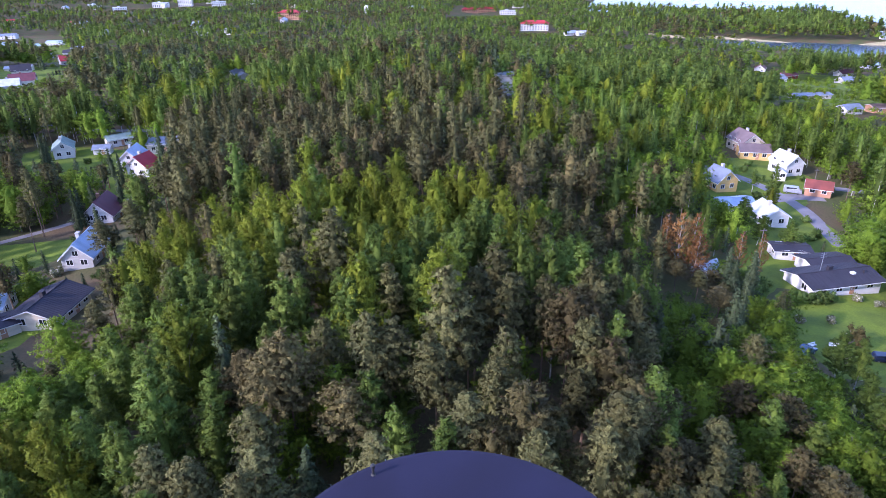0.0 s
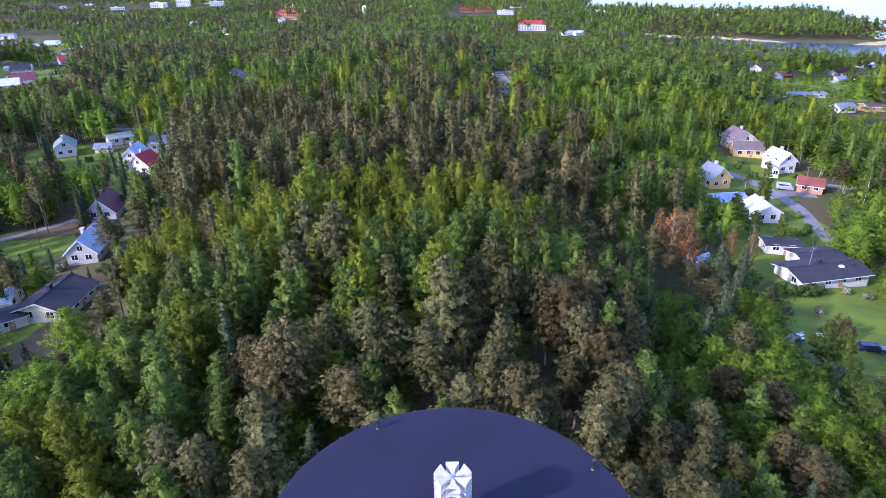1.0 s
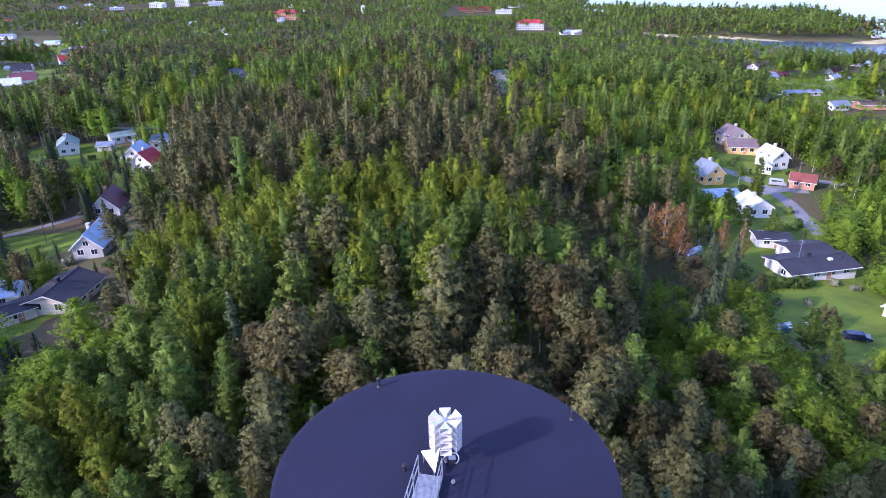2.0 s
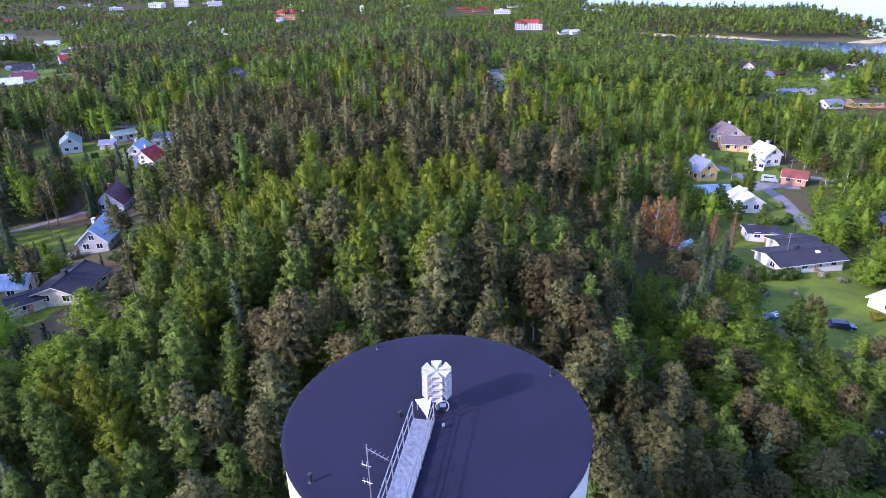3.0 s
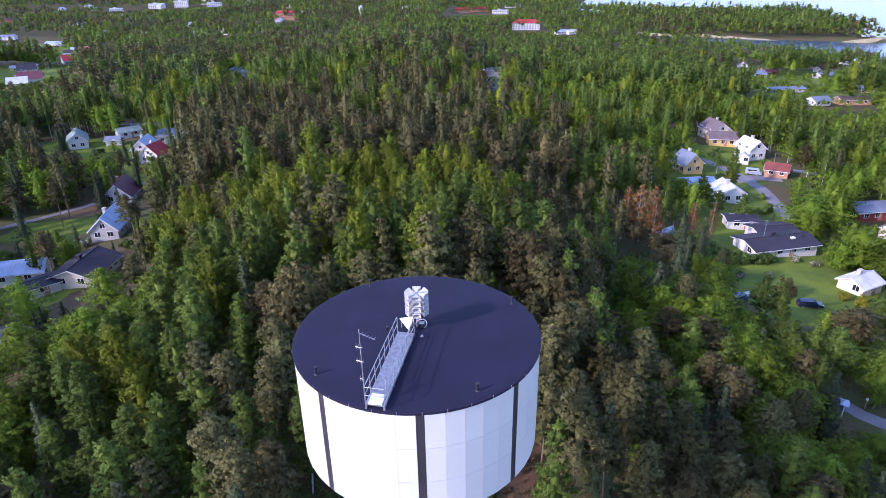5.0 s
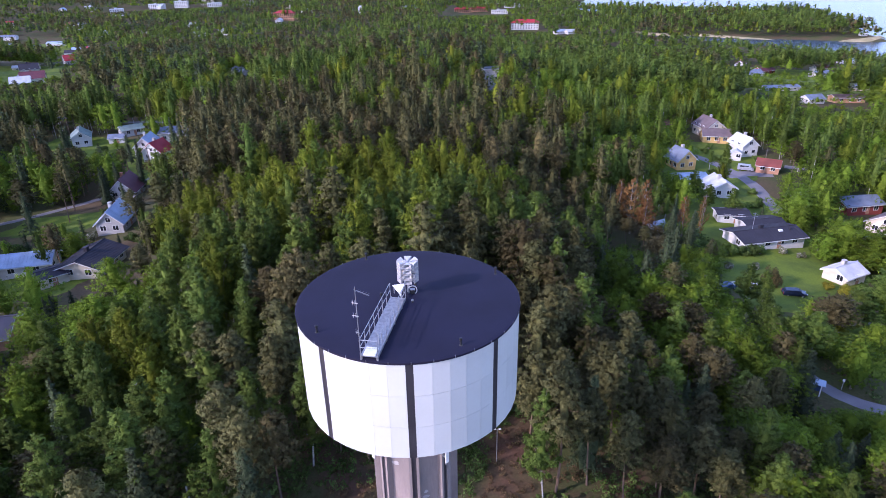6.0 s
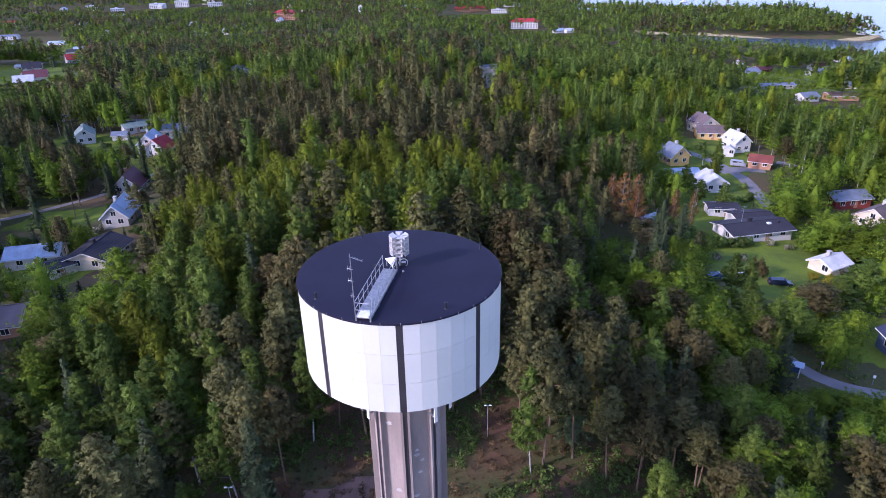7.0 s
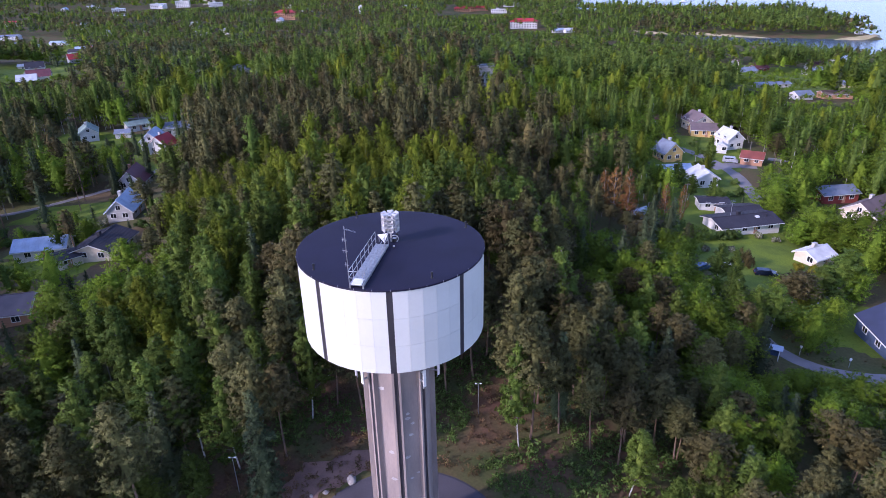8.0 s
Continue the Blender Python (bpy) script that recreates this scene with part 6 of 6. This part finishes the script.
def car(x, y, rot, paint, label, van=False):
    """A parked car: body, cabin glass, four wheels, lights."""
    L, W, H = (5.0, 1.95, 2.1) if van else (4.4, 1.78, 1.45)
    c = thing("car", pose(x, y, gz(x, y) + 0.05, 0, 0, rot), label, "car")
    bm = bmesh.new()
    prof = [(-L / 2, 0.35), (-L / 2, 0.85), (-L * 0.46, H * 0.62), (-L * 0.40, H * 0.97), (L * 0.14, H), (L * 0.28, H * 0.66), (L * 0.46, H * 0.56), (L / 2, 0.75), (L / 2, 0.35)] if not van else [(-L / 2, 0.4), (-L / 2, H * 0.9), (-L * 0.46, H), (L * 0.26, H), (L * 0.38, H * 0.58), (L / 2, H * 0.46), (L / 2, 0.4)]
    rows = [[bm.verts.new((px, s * W / 2 * (0.84 if pz > H * 0.7 else 1.0), pz)) for px, pz in prof] for s in (-1, 1)]
    n = len(prof)
    for i in range(n):
        bm.faces.new((rows[0][i], rows[0][(i + 1) % n], rows[1][(i + 1) % n], rows[1][i]))
    bm.faces.new(rows[0][::-1]), bm.faces.new(rows[1])
    bmesh.ops.recalc_face_normals(bm, faces=bm.faces)
    bmesh.ops.bevel(bm, geom=bm.edges[:], offset=0.05, segments=2, affect="EDGES")
    part("body", bm, paint, c)
    for s in (-1, 1):
        bm = bmesh.new()
        box(bm, -L * 0.36, L * 0.20, s * W * 0.455 - 0.02, s * W * 0.455 + 0.02, H * 0.68, H * 0.90)
        part("window", bm, M_GLASS, c)
        for wx in (-L * 0.3, L * 0.31):
            bm = bmesh.new()
            tube(bm, (wx, s * (W / 2 - 0.2), 0.31), (wx, s * (W / 2 + 0.01), 0.31), 0.31, n=14)
            wheel = part("wheel", bm, M_BLACK, c)
            bm = bmesh.new()
            tube(bm, (wx, s * (W / 2 + 0.0), 0.31), (wx, s * (W / 2 + 0.025), 0.31), 0.18, n=10)
            part("rim", bm, M_GALV, wheel)
        bm = bmesh.new()
        box(bm, L / 2 - 0.06, L / 2 + 0.02, s * W * 0.36 - 0.16, s * W * 0.36 + 0.16, 0.62, 0.78)
        part("headlight", bm, M_WHITE, c)
        bm = bmesh.new()
        box(bm, -L / 2 - 0.02, -L / 2 + 0.06, s * W * 0.40 - 0.1, s * W * 0.40 + 0.1, 0.7, 0.95)
        part("tail_light", bm, T_RED, c)
    bm = bmesh.new()
    box(bm, L * 0.20, L * 0.24, -W * 0.36, W * 0.36, H * 0.7, H * 0.92, None)
    part("windscreen", bm, M_GLASS, c)
    return c


P_DARK, P_BLUE, P_SILVER = mat("dark_blue_paint", (0.015, 0.022, 0.045), 0.25, grain=0.02), mat("blue_paint", (0.05, 0.09, 0.17), 0.25, grain=0.02), mat("silver_paint", (0.45, 0.47, 0.50), 0.3, 0.4, grain=0.02)
car(71.0, 70.4, -12, P_DARK, "dark blue car parked on a lawn")
car(105.2, 164.8, -28, P_SILVER, "silver van parked at the lane's turning place", True)
car(-81.0, 81.8, 75, P_BLUE, "blue car parked before a garage")
car(57.5, 70.5, 30, P_BLUE, "blue car half hidden by trees on a lawn")


def bush(x, y, s, material, label, group="garden bushes", tall=1.0):
    """A garden bush: short stems and a leafy crown of its own."""
    rng = np.random.default_rng(int(abs(x * 13 + y * 7)))
    root = thing("bush", pose(x, y, gz(x, y) - 0.05, 0, 0, x * 40), label, "bush", group)
    n = 14
    a, r = rng.uniform(0, 6.28, n), rng.uniform(0, 0.75, n) ** 0.6
    cen = np.stack([np.cos(a) * r, np.sin(a) * r, rng.uniform(0.35, 1.15, n) * tall], -1) * s
    rad = [(0.42 * s, 0.42 * s, 0.38 * s * tall)] * n
    v, f = leaf_tufts(rng, cen, rad, np.full(n, 70), 0.20 * max(1.0, s ** 0.5), 1.2)
    cv, cf = core_balls(rng, cen, rad, 0.6)
    me = from_arrays("crown", np.concatenate([v, cv]), np.concatenate([f, cf + len(v)]), material, np.zeros(len(v) + len(cv)))
    new("crown", me).parent = root
    bm = bmesh.new()
    limbs(bm, [((0, 0, 0), tuple(c)) for c in cen[:6]], 0.05 * s)
    part("stem", bm, M_GREYBARK, root)


M_THUJA = leaf_mat("thuja_leaves", (0.055, 0.050, 0.020), (0.115, 0.100, 0.035), (0.15, 0.12, 0.04), 0.15)
M_YELLOW = leaf_mat("golden_leaves", (0.10, 0.10, 0.012), (0.23, 0.22, 0.022), (0.28, 0.25, 0.03), 0.35)
for bx, by, bs in ((66, 91, 2.0), (68.5, 91.8, 1.9), (71, 92.2, 1.8), (73.3, 92.6, 1.8), (75.6, 93.2, 1.4), (63, 96, 2.2), (61, 99, 2.4), (60, 93, 2.2), (91, 93, 2.0), (93, 96, 2.3), (96, 100, 2.2), (95, 91, 1.8)):
    bush(bx, by, bs, M_BUSH, "loose green garden bush beside a bungalow")
for bx, by, bs in ((81, 93.6, 1.3), (84.5, 92, 1.0), (63.5, 83, 1.1), (70, 84, 1.1)):
    bush(bx, by, bs, M_BLOSSOM, "pale flowering garden bush on a lawn", "flowering bushes")
for bx, by, bs in ((68.2, 75.6, 1.4), (69.4, 74.2, 1.1)):
    bush(bx, by, bs, M_THUJA, "brownish upright thuja bush on a lawn", "thujas", 2.0)
for bx, by, bs in ((82.3, 72.0, 1.6), (84.8, 70.5, 1.2), (80.6, 74.5, 1.3)):
    bush(bx, by, bs, M_YELLOW, "golden bush beside a summerhouse", "golden bushes")
for bx, by, bs in ((92, 128, 1.7), (89.5, 126.5, 1.4), (96, 140, 1.3), (86, 124, 1.6), (82, 123, 1.6), (101, 176, 1.6), (92, 176, 1.5), (100, 186, 1.6), (104, 192, 1.5), (114, 176, 1.4), (120, 190, 1.8), (92, 160, 1.4), (90, 150, 1.5)):
    bush(bx, by, bs, M_BUSH, "green garden bush beside a lane")
for bx, by, bs in ((-100, 104, 1.7), (-96, 101, 1.6), (-91, 102, 1.8), (-86, 103, 1.5), (-104, 100, 1.6), (-84, 96, 1.7), (-97, 110, 1.5), (-110, 108, 1.8), (-88, 126, 1.5), (-70, 101, 1.6), (-66, 98, 1.8), (-99, 160, 1.7), (-106, 172, 1.6), (-112, 190, 1.7), (-120, 205, 1.7), (-128, 208, 1.5), (-118, 196, 1.6)):
    bush(bx, by, bs, M_BUSH, "green garden bush near old houses")
for bx, by, bs in ((-104, 203, 2.2), (-100, 208, 2.0), (-82, 106, 1.5)):
    bush(bx, by, bs, M_BLOSSOM, "pale flowering bush between houses", "flowering bushes")


def boulder(x, y, s):
    bm = bmesh.new()
    bmesh.ops.create_icosphere(bm, subdivisions=3, radius=1.0)
    for v in bm.verts:
        v.co *= 1 + 0.28 * noise.noise(v.co * 1.3 + Vector((x, y, 0)))
        v.co.x *= 1.35 * s
        v.co.y *= s
        v.co.z *= 0.75 * s
    ob = part("boulder", bm, M_ROCK, None, "", True)
    ob.matrix_world = pose(x, y, gz(x, y) + 0.2 * s, 0, 0, 37 * x)
    tagged(ob, "pale granite boulder on bare brown ground", "boulder", "boulders")


for bx, by, bs in ((-6.9, 9.6, 0.55), (-9.6, 8.0, 0.3), (-11.2, 7.6, 0.2), (-8.4, 5.6, 0.18)):
    boulder(bx, by, bs)


def bench(x, y, rot):
    b = thing("garden_bench", pose(x, y, gz(x, y), 0, 0, rot), "small pale garden bench on a lawn", "bench", "garden seats")
    for i in range(3):
        bm = bmesh.new()
        box(bm, -0.8, 0.8, -0.22 + 0.16 * i, -0.08 + 0.16 * i, 0.42, 0.46)
        part("slat", bm, M_WHITE, b)
    for s in (-0.65, 0.65):
        bm = bmesh.new()
        box(bm, s - 0.05, s + 0.05, -0.2, 0.24, 0.0, 0.42)
        box(bm, s - 0.05, s + 0.05, 0.22, 0.28, 0.3, 0.85)
        part("leg", bm, M_GALV, b)
    bm = bmesh.new()
    box(bm, -0.8, 0.8, 0.2, 0.24, 0.62, 0.82)
    part("backrest", bm, M_WHITE, b)


bench(60.5, 73.4, 20)
bench(64.6, 74.0, -10)


sign = thing("notice_board", pose(54.3, 35.2, gz(54.3, 35.2), 0, 0, -30), "blue notice board under a small pale roof", "notice board")
for sx in (-0.9, 0.9):
    bm = bmesh.new()
    box(bm, sx - 0.06, sx + 0.06, -0.06, 0.06, -0.2, 2.3)
    part("post", bm, M_WHITE, sign)
bm = bmesh.new()
box(bm, -0.84, 0.84, -0.04, 0.04, 0.8, 2.0)
part("board", bm, P_BLUE, sign)
bm = bmesh.new()
slab(bm, [(-1.3, -0.8, 2.25), (1.3, -0.8, 2.25), (1.3, 0.05, 2.65), (-1.3, 0.05, 2.65)], 0.06)
slab(bm, [(1.3, 0.8, 2.25), (-1.3, 0.8, 2.25), (-1.3, 0.05, 2.65), (1.3, 0.05, 2.65)], 0.06)
part("roof", bm, T_BLUE, sign)

# a boat far out
boat = thing("boat", pose(560, 1450, LAKE, 0, 0, 15), "small white boat far out on the lake", "boat")
bm = bmesh.new()
prism(bm, [(-9, -2.2), (6, -2.2), (10, 0), (6, 2.2), (-9, 2.2)], -0.3, 1.8)
part("hull", bm, M_WHITE, boat)
bm = bmesh.new()
box(bm, -5, 2, -1.5, 1.5, 1.8, 4.2)
part("cabin", bm, M_WHITE, boat)
hut2 = house(549, 800, 10, 8, 6, 3, 2, W_WHITE, T_WHITE, "small white beach house on the wooded point", False, 2, 1, False)
